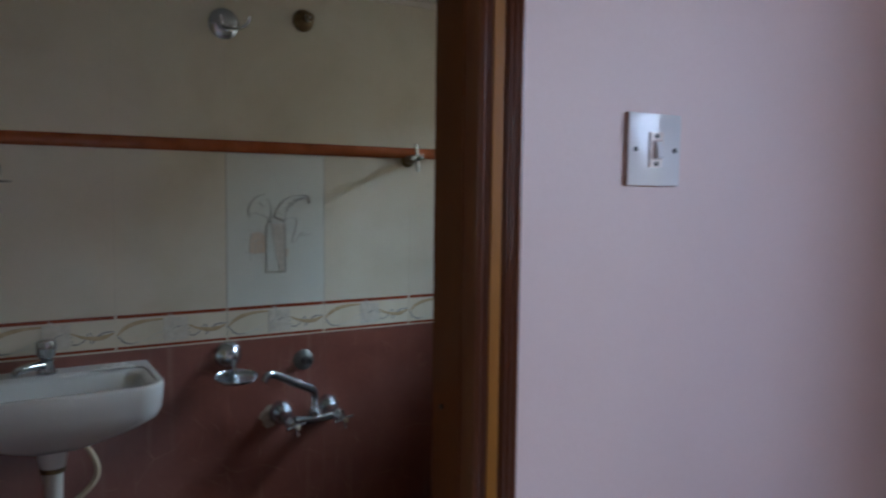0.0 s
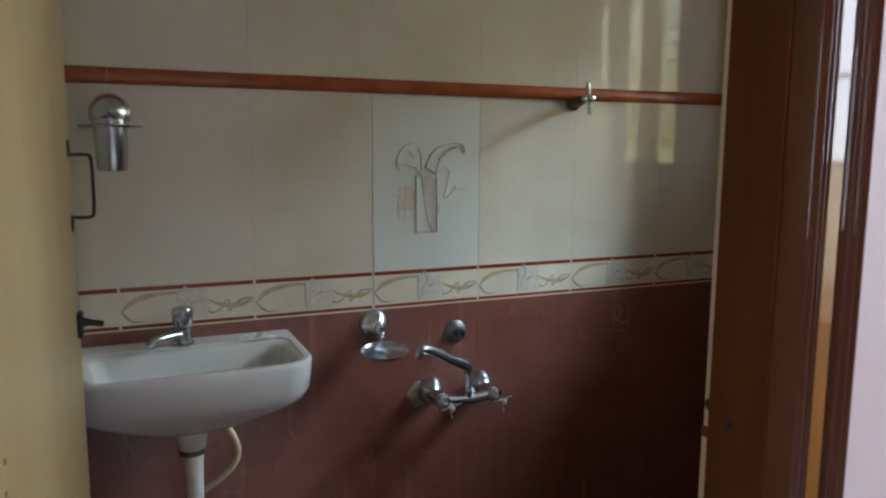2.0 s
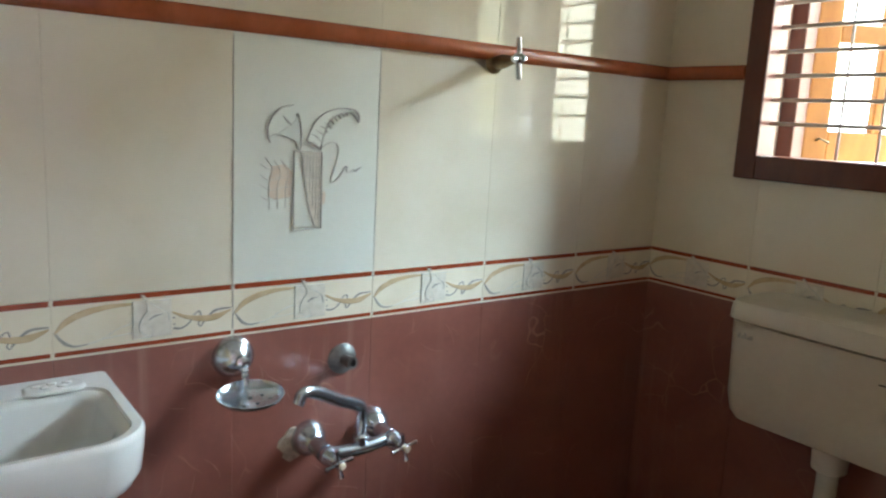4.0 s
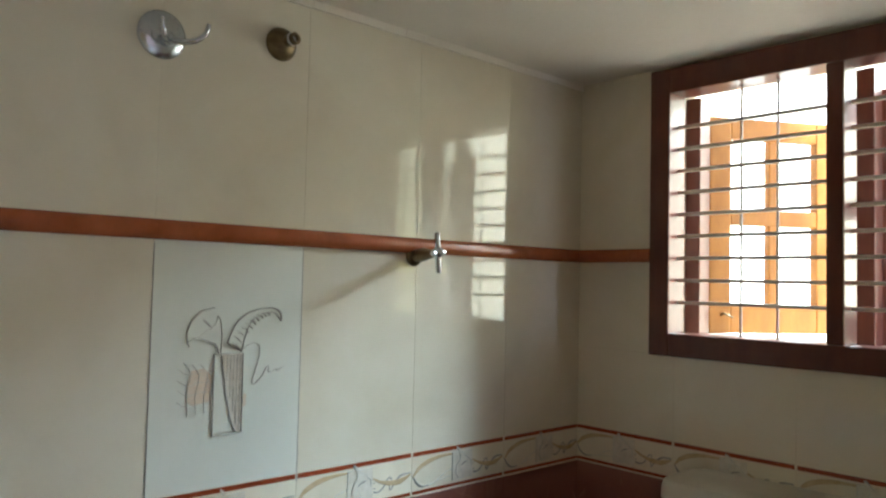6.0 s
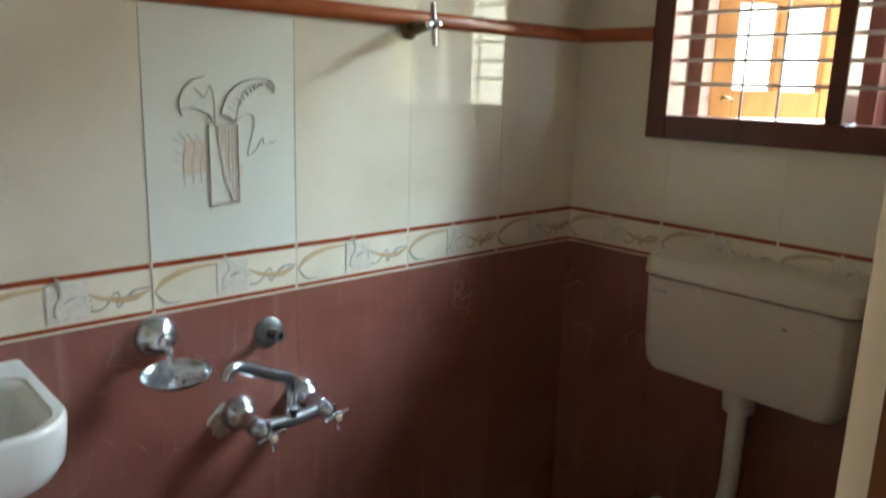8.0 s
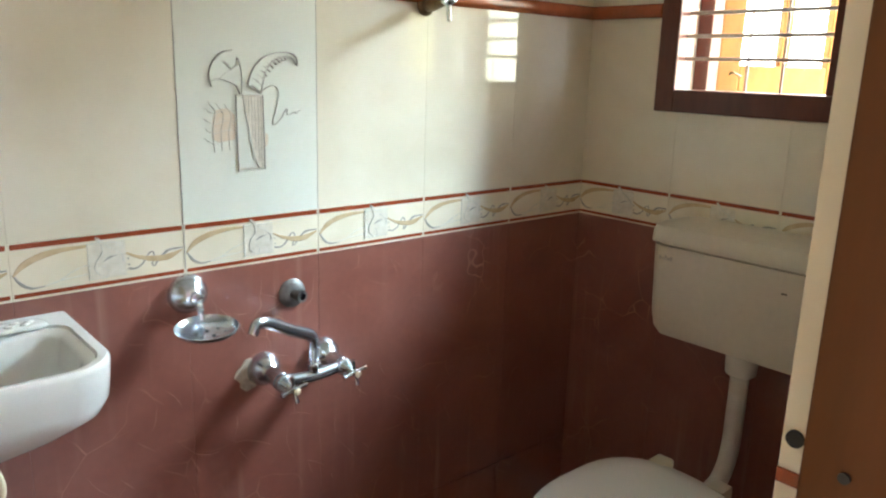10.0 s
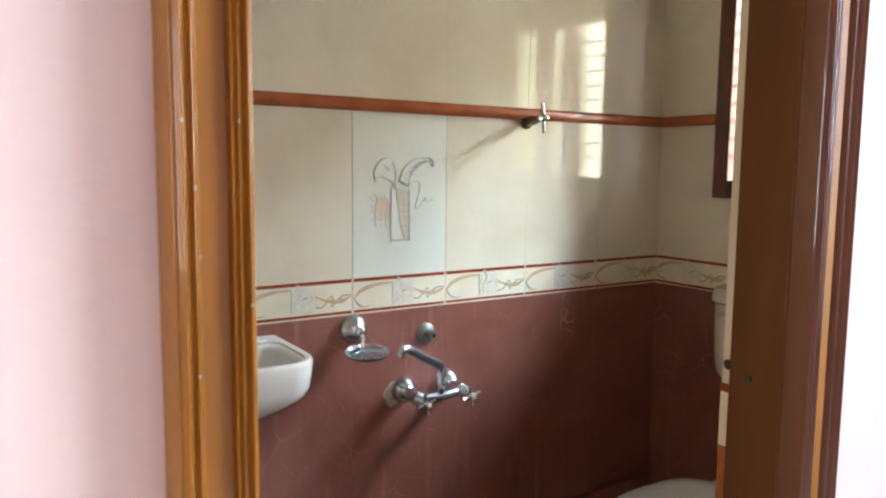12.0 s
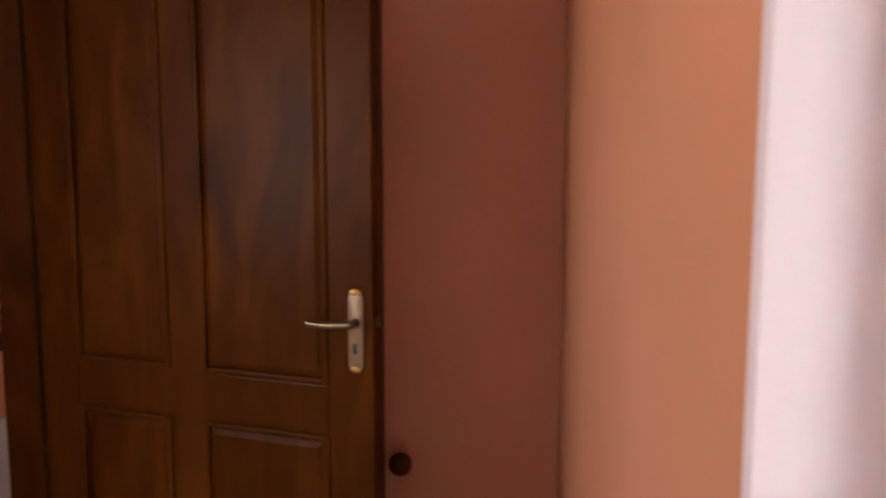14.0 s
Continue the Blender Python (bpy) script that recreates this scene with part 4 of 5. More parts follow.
# ---- hall: light switch ----
switch = base("light_switch", "glossy white switch plate with one rocker on the pink wall", "light switch", (0.368, OY, 1.418))
under(switch, link_mesh("backing", box(0.3075, 0.4255, OY - 0.005, OY, 1.3585, 1.4785, 0.002), "switch_box"))
under(switch, link_mesh("plate", box(0.309, 0.4285, OY - 0.009, OY - 0.005, 1.360, 1.4785, 0.002), "switch_plastic", smooth=True))
under(switch, link_mesh("rocker_frame", box(0.354, 0.384, OY - 0.012, OY - 0.008, 1.390, 1.448, 0.0015), "rocker"))
# thin brown sheet on the frame, painted as the rocker's shade
under(switch, link_mesh("rocker_shade", box(0.3605, 0.3775, OY - 0.0125, OY - 0.0115, 1.4035, 1.4345), "switch_box", label="brown patch that paints the shade round the rocker"))
wedge = [(OY - 0.012, 1.405), (OY - 0.012, 1.433), (OY - 0.0145, 1.433), (OY - 0.021, 1.408), (OY - 0.019, 1.405)]
under(switch, link_mesh("rocker", loft([[(x, y, z) for y, z in wedge] for x in (0.3645, 0.3770)]), "switch_plastic"))
for x, z in ((0.324, 1.419), (0.414, 1.419), (0.369, 1.396), (0.369, 1.442)):
    under(switch, link_mesh("screw", lathe([(0, 0.0042), (0.0015, 0.0042), (0.002, 0.003)], (x, OY - (0.0088 if abs(x - 0.369) > 0.01 else 0.0118), z), (0, -1, 0), 12), "black"))

# ---- hall: panelled wooden door standing ajar ----
DH = Vector((-2.315, 0.205, F + 0.01))
door_2 = base("door_2", "dark varnished panelled wooden door standing ajar", "door", DH, kind="structure")
door_2.rotation_euler = (0, 0, radians(-17.7))
DW, DT = 1.03, 2.02
part("core", box(0.01, DW - 0.01, -0.010, 0.010, 0.01, DT - 0.01), "door_wood", door_2, smooth=False)


def dbar(name, u0, u1, v0, v1, d=0.02):
    return part(name, box(u0, u1, -d, d, v0, v1, 0.005), "door_wood", door_2, smooth=False)


MIDZ = 0.68
dbar("stile", 0, 0.13, 0, DT), dbar("stile", DW - 0.12, DW, 0, DT), dbar("muntin", 0.44, 0.54, 0.2, DT - 0.13, 0.0195)
dbar("rail", 0.13, DW - 0.12, 0, 0.2, 0.0198), dbar("rail", 0.13, DW - 0.12, MIDZ - 0.02, MIDZ + 0.11, 0.0198), dbar("rail", 0.13, DW - 0.12, DT - 0.13, DT, 0.0198)
for u0, u1 in ((0.13, 0.44), (0.54, DW - 0.12)):
    for v0, v1 in ((0.2, MIDZ - 0.02), (MIDZ + 0.11, DT - 0.13)):
        m_ = 0.035
        pan = bmesh.new()
        a = [pan.verts.new((u, -0.010, v)) for u, v in ((u0 + 0.008, v0 + 0.008), (u1 - 0.008, v0 + 0.008), (u1 - 0.008, v1 - 0.008), (u0 + 0.008, v1 - 0.008))]
        b = [pan.verts.new((u, -0.019, v)) for u, v in ((u0 + m_, v0 + m_), (u1 - m_, v0 + m_), (u1 - m_, v1 - m_), (u0 + m_, v1 - m_))]
        for k in range(4):
            pan.faces.new((a[k], a[(k + 1) % 4], b[(k + 1) % 4], b[k]))
        pan.faces.new(b)
        part("raised_panel", pan, "door_wood", door_2, smooth=False)
        for c0, c1, c2, c3 in ((u0, u0 + 0.016, v0, v1), (u1 - 0.016, u1, v0, v1), (u0 + 0.016, u1 - 0.016, v0, v0 + 0.016), (u0 + 0.016, u1 - 0.016, v1 - 0.016, v1)):
            part("panel_bead", box(c0, c1, -0.024, -0.012, c2, c3, 0.005, 3), "door_wood", door_2)
hz = 0.882 - DH.z
lock = part("lock_plate", loft([[(u, y, v) for u, v in rounded(DW - 0.045, hz, 0.019 + e, 0.095 + e, 0.015)] for y, e in ((-0.019, 0), (-0.024, 0), (-0.026, -0.004))]), "pale_plate", door_2, "pale lock plate with brass ends")
for s in (-1, 1):
    part("plate_end", ball((DW - 0.045, -0.023, hz + s * 0.094), 0.016, scale=(1, 0.3, 0.6)), "brass", lock)
part("keyhole", box(DW - 0.050, DW - 0.041, -0.028, -0.025, hz - 0.055, hz - 0.03), "black", lock, smooth=False)
part("lever", tube([(DW - 0.043, -0.024, hz + 0.022), (DW - 0.043, -0.055, hz + 0.022), (DW - 0.051, -0.062, hz + 0.022), (DW - 0.103, -0.062, hz + 0.018), (DW - 0.158, -0.06, hz + 0.02)], [0.011, 0.009, 0.009, 0.008, 0.007], 14), "dull_brass", lock, "worn metal lever handle")
part("latch", box(DW, DW + 0.008, -0.006, 0.006, hz + 0.01, hz + 0.035, 0.002), "dull_brass", door_2)
frame_2 = base("door_frame", "dark wooden frame of the passage door", "door frame", (-2.38, AY, F), kind="structure")
under(frame_2, link_mesh("jamb", box(-2.44, -2.335, 0.19, AY, F, 2.1, 0.006), "door_wood"))
under(frame_2, link_mesh("jamb", box(-1.42, -1.36, AY - 0.012, AY + 0.13, F, 2.1, 0.004), "frame_wood"))
under(frame_2, link_mesh("head", box(-2.335, -1.42, AY - 0.012, AY + 0.13, 2.05, 2.1, 0.004), "frame_wood"))
stop = base("door_stop", "round dark wooden door stop on the terracotta wall", "door stop", (-1.31, AY, 0.37))
under(stop, link_mesh("stem", lathe([(0, 0.02), (0.006, 0.02), (0.01, 0.012), (0.03, 0.012)], (-1.31, AY, 0.37), (0, -1, 0), 16), "door_wood", smooth=True))
under(stop, link_mesh("knob", lathe([(0.026, 0.012), (0.03, 0.028), (0.038, 0.036), (0.05, 0.036), (0.058, 0.028), (0.061, 0.012)], (-1.31, AY, 0.37), (0, -1, 0), 24), "door_wood", smooth=True))
shelf = base("stone_shelf", "black granite slab in the wall opening", "shelf", (-2.6, AY, 0.78))
under(shelf, link_mesh("slab", box(-3.25, -2.46, AY - 0.06, AY + 0.3, 0.72, 0.78, 0.004), "granite"))
structure("shelf_front", box(-3.2, -2.45, AY - 0.03, AY - 0.002, F, 0.50, 0.003), "hall_floor", "pale tiled facing under the stone shelf", "trim")

# ---- hall windows ----


def hall_window(name, x, ya, yb, za, zb, label):
    ob = base(name, label, "window", (x, (ya + yb) / 2, za), kind="structure")
    for a, b, c, d in ((ya, ya + 0.06, za, zb), (yb - 0.06, yb, za, zb), (ya + 0.06, yb - 0.06, za, za + 0.06), (ya + 0.06, yb - 0.06, zb - 0.06, zb)):
        under(ob, link_mesh("frame_bar", box(x + 0.03, x + 0.09, a, b, c, d, 0.004), "window_wood"))
    for k in (1, 2):
        y = ya + (yb - ya) * k / 3
        under(ob, link_mesh("mullion", box(x + 0.035, x + 0.085, y - 0.022, y + 0.022, za + 0.06, zb - 0.06, 0.003), "window_wood"))
    for k in range(1, 5):
        z = za + (zb - za) * k / 5
        under(ob, link_mesh("grill_bar", box(x + 0.052, x + 0.064, ya + 0.06, yb - 0.06, z - 0.006, z + 0.006, 0.0015, 1), "steel_bar"))
    return ob


# unseen west window, added only to go with the passage fill
hall_window("added_window", HX0 - 0.12, -1.85, -0.85, 0.9, 2.1, "added brown window, out of view, that lets in the passage fill light")
hall_window("window_2", HX1, -3.15, -2.05, 0.75, 2.05, "brown wooden hall window with steel bars")

# ---- outdoors ----
structure("ground", box(-400, 400, -400, 400, -0.75, -0.6), "earth", "pale dry ground outside", "ground")
# the backdrop is an added panel that glows in place of the sky
structure("backdrop", box(9.0, 9.1, -9.0, 12.0, -0.6, 6.5), "haze", "added glowing panel that stands for the bright sky beyond the bathroom window", "backdrop")

# ---- terracotta ledge moulding ----


def ledge(name, length, at):
    """A half-round terracotta moulding, along local x, out towards -y."""
    prof = [(0.004, -0.0175), (-0.004, -0.0175), (-0.011, -0.015), (-0.016, -0.008), (-0.0175, 0.0), (-0.016, 0.008), (-0.011, 0.015), (-0.004, 0.0175), (0.004, 0.0175)]
    bm = bmesh.new()
    a = [bm.verts.new((0, y, z)) for y, z in prof]
    b = [bm.verts.new((length, y, z)) for y, z in prof]
    for k in range(len(prof)):
        j = (k + 1) % len(prof)
        bm.faces.new((a[k], a[j], b[j], b[k]))
    bm.faces.new(a), bm.faces.new(b)
    return link_mesh(name, bm, "terracotta", smooth=True, at=at)


ZL, ZD = 1.4665, 1.427
trim_back = base("trim_back", "glazed terracotta pencil moulding on the back wall", "trim", (0, 0, ZL), kind="structure")
trim_window = base("trim_window", "glazed terracotta pencil moulding beside the window", "trim", (WX, 0, ZL), kind="structure")
trim_door = base("trim_door", "glazed terracotta pencil moulding ending at the door", "trim", (0, DY, ZD), kind="structure")
x = LX
while x < WX - 0.01:
    e = min(x + 0.3 - ((x - LX) < 0.01) * 0.14, WX)
    under(trim_back, ledge("moulding", e - x - 0.0008, pose(x, 0, ZL)))
    x = e
under(trim_window, ledge("moulding", 0.234, pose(WX, 0.0, ZL, 0, 0, -90)))
under(trim_door, ledge("moulding", WX - 0.046, pose(WX, DY - 0.005, ZD, 0, 0, 180)))

# ---- tiles ----
TILE = {}


def tile_mesh(w, h, mat):
    key = (round(w, 3), round(h, 3), mat)
    if key not in TILE:
        g, c = 0.00015, 0.0004
        bm = bmesh.new()
        rings = [[bm.verts.new((u, y, v)) for u, v in ((g + i, g + i), (w - g - i, g + i), (w - g - i, h - g - i), (g + i, h - g - i))] for y, i in ((0.006, 0), (c, 0), (0, c))]
        for a, b in zip(rings, rings[1:]):
            for k in range(4):
                bm.faces.new((a[k], a[(k + 1) % 4], b[(k + 1) % 4], b[k]))
        bm.faces.new(rings[2])
        bmesh.ops.recalc_face_normals(bm, faces=bm.faces)
        me = bpy.data.meshes.new("tile")
        bm.to_mesh(me)
        bm.free()
        if me.polygons[-1].normal.y > 0:
            me.flip_normals()
        me.materials.append(M[mat])
        TILE[key] = me
    return TILE[key]


def put_tile(parent, m, u, v, w, h, mat, name="tile"):
    ob = new(name, tile_mesh(w, h, mat))
    jitter = pose(0, random.uniform(-0.0002, 0.0002), 0, random.uniform(-0.03, 0.03), 0, random.uniform(-0.03, 0.03))
    ob.matrix_basis = m @ pose(u + w / 2, 0, v + h / 2) @ jitter @ pose(-w / 2, 0, -h / 2)
    ob.parent = parent
    return ob


def mesh_of(bm, mat):
    me = bpy.data.meshes.new("glaze")
    bmesh.ops.recalc_face_normals(bm, faces=bm.faces)
    bm.to_mesh(me)
    bm.free()
    me.materials.append(M[mat])
    return me


def at_scale(pts, f=1.0):
    return [(u * f, v * f) for u, v in pts]


# the raised pattern of one border tile, 0.30 by 0.10
tan = bmesh.new()
ribbon([(0.004, 0.044), (0.022, 0.062), (0.050, 0.074), (0.085, 0.080), (0.123, 0.081)], [0.004, 0.013, 0.014, 0.010, 0.006], 0.0010, tan)
ribbon([(0.190, 0.060), (0.212, 0.049), (0.240, 0.042), (0.268, 0.042), (0.296, 0.052)], [0.004, 0.008, 0.013, 0.015, 0.004], 0.0010, tan)
grey = bmesh.new()
ribbon([(0.003, 0.046), (0.016, 0.028), (0.032, 0.019), (0.052, 0.020)], [0.003, 0.0065, 0.005, 0.002], 0.0008, grey)
ribbon([(0.192, 0.030), (0.206, 0.028), (0.220, 0.036), (0.231, 0.052), (0.239, 0.055), (0.241, 0.046), (0.237, 0.032), (0.241, 0.028), (0.249, 0.038), (0.268, 0.054), (0.296, 0.056)], [0.0055, 0.0045, 0.0035, 0.003, 0.003, 0.003, 0.003, 0.003, 0.0045, 0.006, 0.003], 0.0008, grey)
pale = bmesh.new()
ribbon([(0.052, 0.020), (0.075, 0.026), (0.100, 0.040), (0.123, 0.047)], [0.002, 0.0015, 0.0015, 0.0015], 0.0007, pale)
ribbon([(0.075, 0.026), (0.100, 0.028), (0.123, 0.030)], 0.0015, 0.0007, pale)
plate = slab([(0.124, 0.018), (0.190, 0.018), (0.190, 0.085), (0.124, 0.085)], 0.0013)
tulip = slab([(0.134 + 0.0, 0.030), (0.146, 0.022), (0.160, 0.024), (0.172, 0.032), (0.184, 0.046), (0.183, 0.058), (0.172, 0.068), (0.156, 0.078), (0.144, 0.093), (0.139, 0.094), (0.146, 0.080), (0.150, 0.066), (0.142, 0.058), (0.134, 0.046)], 0.0026)
edge = bmesh.new()
ribbon([(0.184, 0.046), (0.183, 0.058), (0.172, 0.068), (0.156, 0.078), (0.144, 0.093), (0.138, 0.094), (0.147, 0.080), (0.148, 0.066), (0.138, 0.052), (0.134, 0.038), (0.144, 0.024), (0.156, 0.022), (0.156, 0.034), (0.148, 0.042)], 0.0011, 0.0030, edge)
ribbon([(0.155, 0.018), (0.155, 0.0185), (0.124, 0.018), (0.124, 0.085), (0.150, 0.085)], 0.0011, 0.0016, edge, n=1)
pistil = bmesh.new()
ribbon([(0.150, 0.050), (0.160, 0.056), (0.174, 0.059)], [0.002, 0.005, 0.001], 0.0032, pistil)
for u, v in ((0.178, 0.090), (0.193, 0.049), (0.194, 0.037)):
    ribbon([(u - 0.0018, v), (u + 0.0018, v)], 0.0035, 0.0012, pistil, n=2)
red = bmesh.new()
slab([(0.0002, 0.0895), (0.2998, 0.0895), (0.2998, 0.0990), (0.0002, 0.0990)], 0.0006, red)
slab([(0.0002, 0.0045), (0.2998, 0.0045), (0.2998, 0.0120), (0.0002, 0.0120)], 0.0006, red)
GLAZE = [("ribbon", mesh_of(tan, "tan_ribbon")), ("line", mesh_of(grey, "border_grey")), ("fine_line", mesh_of(pale, "silver_relief")), ("relief_square", mesh_of(plate, "relief")),
         ("tulip", mesh_of(tulip, "relief")), ("outline", mesh_of(edge, "silver_relief")), ("pistil", mesh_of(pistil, "border_grey")), ("red_line", mesh_of(red, "red_line"))]


def border_tile(parent, m, u, w=0.3):
    ob = put_tile(parent, m, u, 0.9, w, 0.0995, "border_tile", "border_tile")
    if w > 0.29:
        for name, me in GLAZE:
            d = new(name, me)
            d.parent = ob
    else:
        strip = bmesh.new()
        slab([(0.001, 0.0895), (w - 0.001, 0.0895), (w - 0.001, 0.0990), (0.001, 0.0990)], 0.0006, strip)
        slab([(0.001, 0.0045), (w - 0.001, 0.0045), (w - 0.001, 0.0120), (0.001, 0.0120)], 0.0006, strip)
        d = new("red_line", mesh_of(strip, "red_line"))
        d.parent = ob
    return ob


def tile_wall(parent, m, cuts, holes=(), picture=None):
    """Rows of tiles between the cuts along local u; holes are (u0, u1, z0, z1)."""
    for u0, u1 in zip(cuts, cuts[1:]):
        for z0, z1, mat in ROWS_Z:
            if mat == "cream_tile" and picture is not None and z0 == 1.0 and abs(u0 - picture) < 0.01:
                continue
            for a, b, c, d in pieces_with_holes(u0, u1, z0, z1, holes):
                put_tile(parent, m, a, c, b - a, d - c, mat)
        for a, b, c, d in pieces_with_holes(u0, u1, 0.9, 0.9995, holes):
            border_tile(parent, m, a, b - a)


tile_wall(wall_back, pose(0, 0, 0), [LX, -0.6, -0.3, 0.0, 0.3, 0.6], picture=0.0)
tile_wall(wall_back, pose(0.6, 0, 0, 0, 0, -0.55), [0.0, 0.3, 0.6])      # turned slightly, only to shift the window's reflection towards the corner
tile_wall(wall_window, pose(WX, 0, 0, 0, 0, -90), [0.0, 0.3, 0.6, 0.9, 1.135], [(-WY1 + 0.003, -WY0 - 0.003, WZ0 + 0.003, WZ1 - 0.003)])
tile_wall(wall_left, pose(LX, DY, 0, 0, 0, 90), [0.0, 0.235, 0.535, 0.835, 1.135])
door_hole = (WX - JR - 0.020, WX - JL + 0.02, F - 1, HEAD + 0.02)
tile_wall(wall_door, pose(WX, DY, 0, 0, 0, 180), [0.0, 0.3, 0.6, 0.9, 1.2, 1.5, 1.8, 1.96], [door_hole])

# ---- picture tile: calla lily and leaf in a vase, in low relief ----
pic = put_tile(wall_back, pose(0, 0, 0), 0.0, 1.0, 0.3, 0.449, "picture_tile", "picture_tile")
dark, line, raised, tanp, white = bmesh.new(), bmesh.new(), bmesh.new(), bmesh.new(), bmesh.new()
slab([(0.118, 0.096), (0.174, 0.096), (0.175, 0.244), (0.117, 0.244)], 0.0014, raised)
slab([(0.1185, 0.098), (0.158, 0.098), (0.131, 0.243), (0.118, 0.243)], 0.0022, white)
ribbon([(0.117, 0.170), (0.117, 0.244), (0.118, 0.094), (0.176, 0.096), (0.175, 0.243), (0.117, 0.244)], 0.0014, 0.0030, dark, n=1)
ribbon([(0.131, 0.243), (0.136, 0.210), (0.148, 0.140), (0.160, 0.104), (0.165, 0.100)], 0.0012, 0.0040, dark)
for k in range(6):
    u = 0.137 + 0.0066 * k
    v = 0.242 - (u - 0.131) / 0.033 * 0.139
    ribbon([(u, 0.241), (u, max(0.100, v + 0.004))], 0.0013, 0.0024, line, n=1)
for k in range(14):
    v = 0.106 + 0.0098 * k
    ribbon([(0.131 + (0.242 - v) * 0.033 / 0.139 + 0.002, v), (0.1735, v)], 0.0006, 0.0021, line, n=1)
# lily
slab([(0.066, 0.264), (0.064, 0.285), (0.072, 0.305), (0.090, 0.322), (0.112, 0.328), (0.118, 0.318), (0.122, 0.300), (0.130, 0.290), (0.128, 0.270), (0.120, 0.262), (0.100, 0.270), (0.078, 0.272)], 0.0020, white)
ribbon([(0.069, 0.259), (0.065, 0.270), (0.064, 0.285), (0.072, 0.305), (0.090, 0.323), (0.114, 0.329)], [0.001, 0.0024, 0.002, 0.0022, 0.002, 0.001], 0.0032, dark)
ribbon([(0.066, 0.268), (0.080, 0.275), (0.100, 0.270), (0.118, 0.262), (0.126, 0.246)], [0.001, 0.0016, 0.0014, 0.0018, 0.0024], 0.0030, dark)
ribbon([(0.085, 0.276), (0.102, 0.288), (0.118, 0.300), (0.122, 0.314), (0.128, 0.302), (0.131, 0.276), (0.130, 0.246)], 0.0011, 0.0030, line)
ribbon([(0.093, 0.308), (0.102, 0.300), (0.110, 0.291)], [0.002, 0.005, 0.002], 0.0032, dark)
# curled leaf
slab([(0.144, 0.262), (0.147, 0.276), (0.158, 0.298), (0.178, 0.316), (0.206, 0.326), (0.232, 0.327), (0.224, 0.319), (0.204, 0.314), (0.188, 0.302), (0.178, 0.280), (0.170, 0.250)], 0.0024, white)
ribbon([(0.170, 0.248), (0.144, 0.262), (0.147, 0.276), (0.158, 0.298), (0.178, 0.316), (0.206, 0.326), (0.238, 0.327), (0.252, 0.318), (0.254, 0.303), (0.249, 0.308), (0.240, 0.318), (0.222, 0.319), (0.204, 0.313), (0.188, 0.300), (0.178, 0.276), (0.171, 0.246)], [0.0016, 0.002, 0.0016, 0.0018, 0.0022, 0.002, 0.003, 0.0042, 0.003, 0.0022, 0.0016, 0.0018, 0.0022, 0.0022, 0.002, 0.002], 0.0036, dark)
for k in range(9):
    f = k / 8
    u, v = 0.152 + 0.066 * f, 0.276 + 0.044 * math.sin(f * 1.5)
    ribbon([(u, v), (u + 0.010, v - 0.004), (u + 0.019 - 0.010 * f, v - 0.013 + 0.006 * f)], [0.0008, 0.003, 0.0012], 0.0034, line if k % 2 else dark, n=3)
ribbon([(0.150, 0.264), (0.160, 0.258), (0.168, 0.252)], [0.001, 0.006, 0.002], 0.0034, line)
# scribble, hatching
ribbon([(0.174, 0.250), (0.184, 0.258), (0.198, 0.262), (0.208, 0.256), (0.210, 0.240), (0.202, 0.210), (0.196, 0.190), (0.199, 0.184), (0.206, 0.188), (0.216, 0.198), (0.224, 0.212), (0.230, 0.216), (0.229, 0.206), (0.236, 0.204), (0.245, 0.210), (0.250, 0.206), (0.258, 0.212), (0.264, 0.213)], [0.002, 0.0016, 0.0024, 0.0024, 0.0018, 0.0014, 0.0016, 0.0012], 0.0022, line)
for u, b0, b1 in ((0.070, 0.232, 0.135), (0.086, 0.228, 0.137), (0.102, 0.227, 0.138)):
    ribbon([(u - 0.010, b0), (u + 0.004, b0 - 0.022), (u - 0.002, b0 - 0.055), (u, b1)], 0.0010, 0.0014, line)
for v in (0.150, 0.170, 0.188, 0.208):
    ribbon([(0.050, v + 0.012), (0.070, v + 0.001), (0.092, v + 0.006), (0.116, v + 0.005)], 0.0010, 0.0014, line)
slab([(0.066, 0.160), (0.080, 0.152), (0.114, 0.158), (0.115, 0.205), (0.100, 0.220), (0.074, 0.216), (0.068, 0.195)], 0.0005, tanp)
slab([(0.177, 0.140), (0.184, 0.145), (0.185, 0.165), (0.179, 0.170)], 0.0005, tanp)
for name, bm_, mat in (("dark_line", dark, "dark_line"), ("grey_line", line, "grey_line"), ("vase", raised, "relief"), ("tan_patch", tanp, "tan_pale"), ("white_relief", white, "picture_tile")):
    d = new(name, mesh_of(bm_, mat))
    d.parent = pic
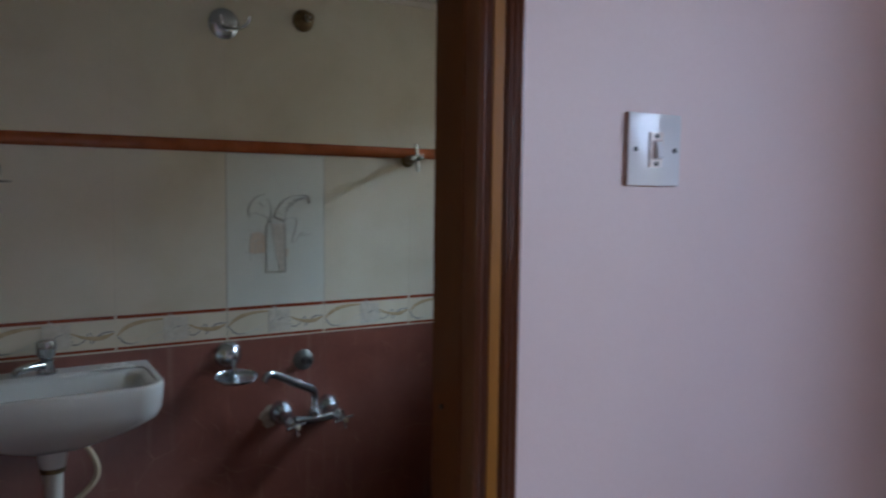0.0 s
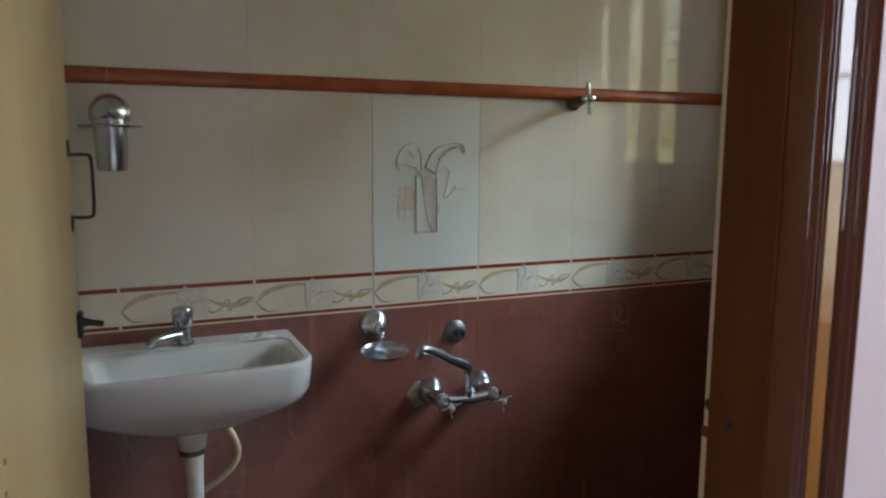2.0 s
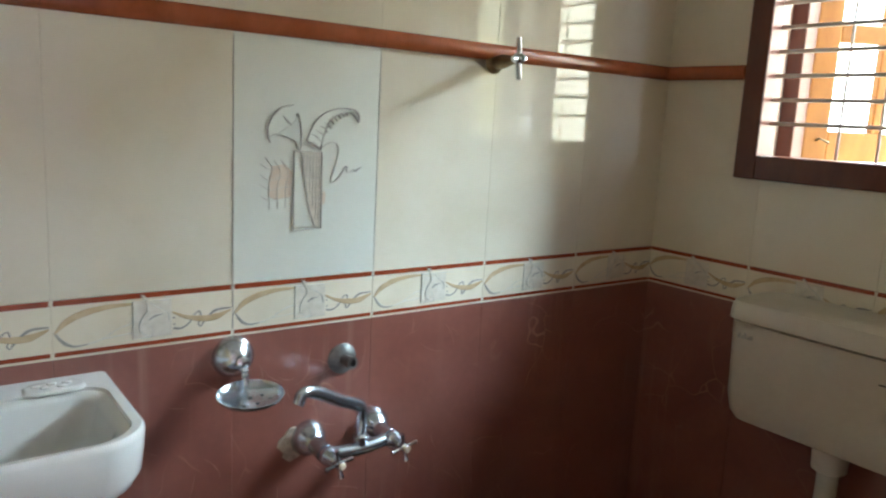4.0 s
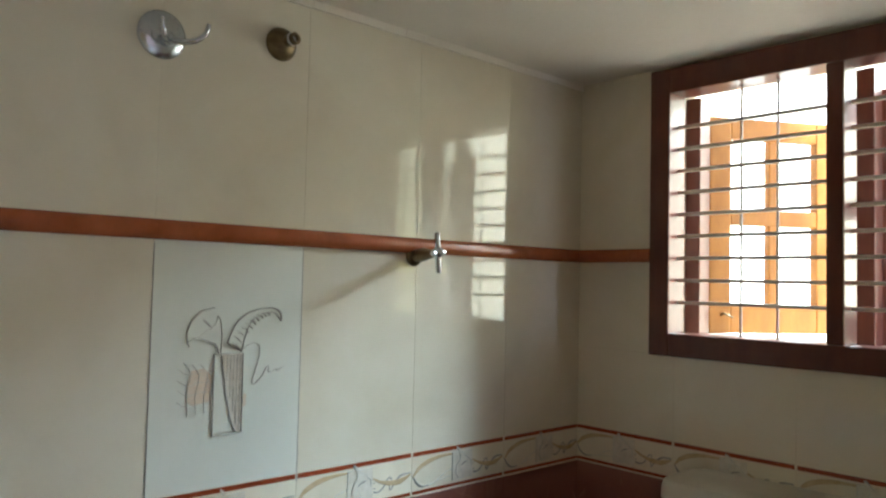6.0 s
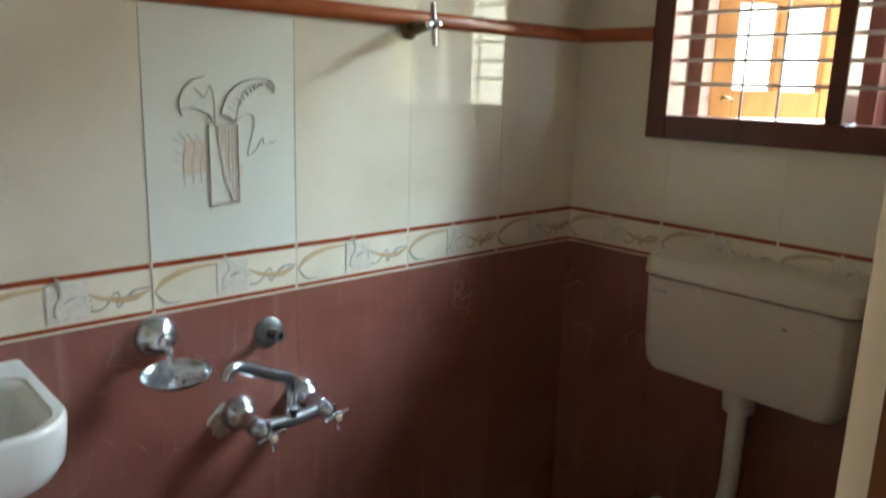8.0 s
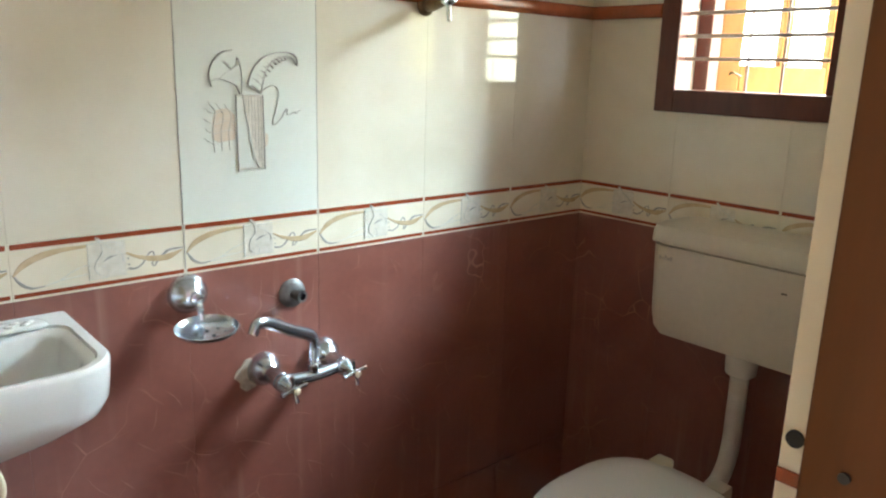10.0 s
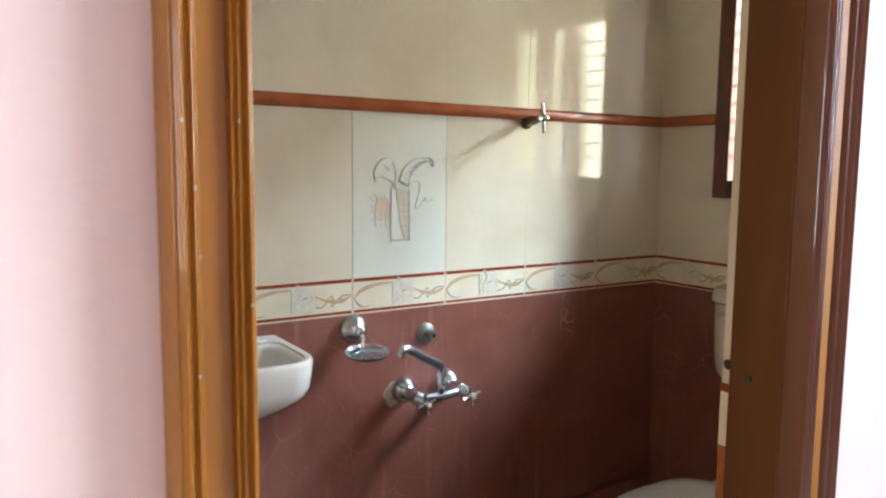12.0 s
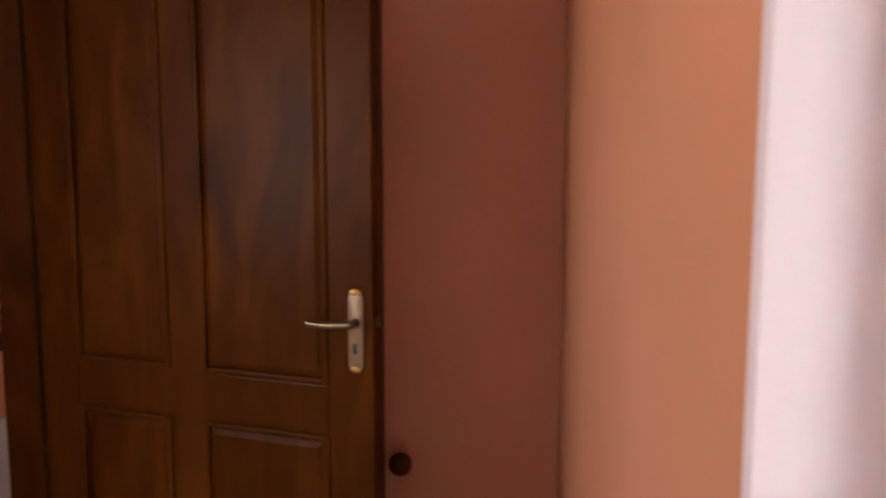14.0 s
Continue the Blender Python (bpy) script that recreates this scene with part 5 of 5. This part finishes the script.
for u, w in ((0.0, 0.0008), (0.3, 0.0006)):
    d = new("open_joint", mesh_of(slab([(u - w, -0.09 if u == 0.0 else -0.02), (u + w, -0.09 if u == 0.0 else -0.02), (u + w, 0.447), (u - w, 0.447)], 0.0005), "border_grey"))
    d.parent = pic

# ---- floor tiles ----
for i in range(7):
    for j in range(4):
        x0, y0 = LX + i * 0.3, -j * 0.3 - 0.3
        x1, y1 = min(x0 + 0.3, WX), max(y0, OY)
        if x1 - x0 > 0.02 and y0 + 0.3 - y1 > 0.02:
            ob = new("floor_tile", tile_mesh(x1 - x0, y0 + 0.3 - y1, "floor_tile"))
            ob.matrix_basis = pose(x0, y1, F, -90)
            ob.matrix_basis = pose(x0, y1, F) @ Matrix(((1, 0, 0, 0), (0, 0, 1, 0), (0, -1, 0, 0), (0, 0, 0, 1)))
            ob.parent = floor_bath
for i in range(7):
    for j in range(6):
        x0, y0 = -2.9 + i * 0.6, OY - (j + 1) * 0.5
        ob = new("floor_tile", tile_mesh(0.6, 0.5, "hall_floor"))
        ob.matrix_basis = pose(x0, y0, F) @ Matrix(((1, 0, 0, 0), (0, 0, 1, 0), (0, -1, 0, 0), (0, 0, 0, 1)))
        ob.parent = floor_hall

# ---- scratches in the red glaze ----
rng = random.Random(17)
marks = bmesh.new()
for k in range(64):
    u = rng.uniform(-0.42, 0.62) if k % 3 else rng.uniform(-0.15, 0.35)
    v = rng.uniform(0.34, 0.885)
    a, n = rng.uniform(-1.35, -0.2) if k % 4 else rng.uniform(-1.7, -1.4), rng.uniform(0.02, 0.085)
    bend = rng.uniform(-0.35, 0.35)
    pts = [(u, v)]
    for q in range(3):
        pts.append((pts[-1][0] + n / 3 * math.cos(a), pts[-1][1] + n / 3 * math.sin(a)))
        a += bend
    if max(p[1] for p in pts) < 0.893:
        ribbon(pts, [0.0002, rng.uniform(0.0007, 0.0014), 0.0002], 0.0003, marks, n=4)
d = new("scratches", mesh_of(marks, "scratch"))
d.parent = wall_back
tagged(d, "fine pale scratches in the red glaze")
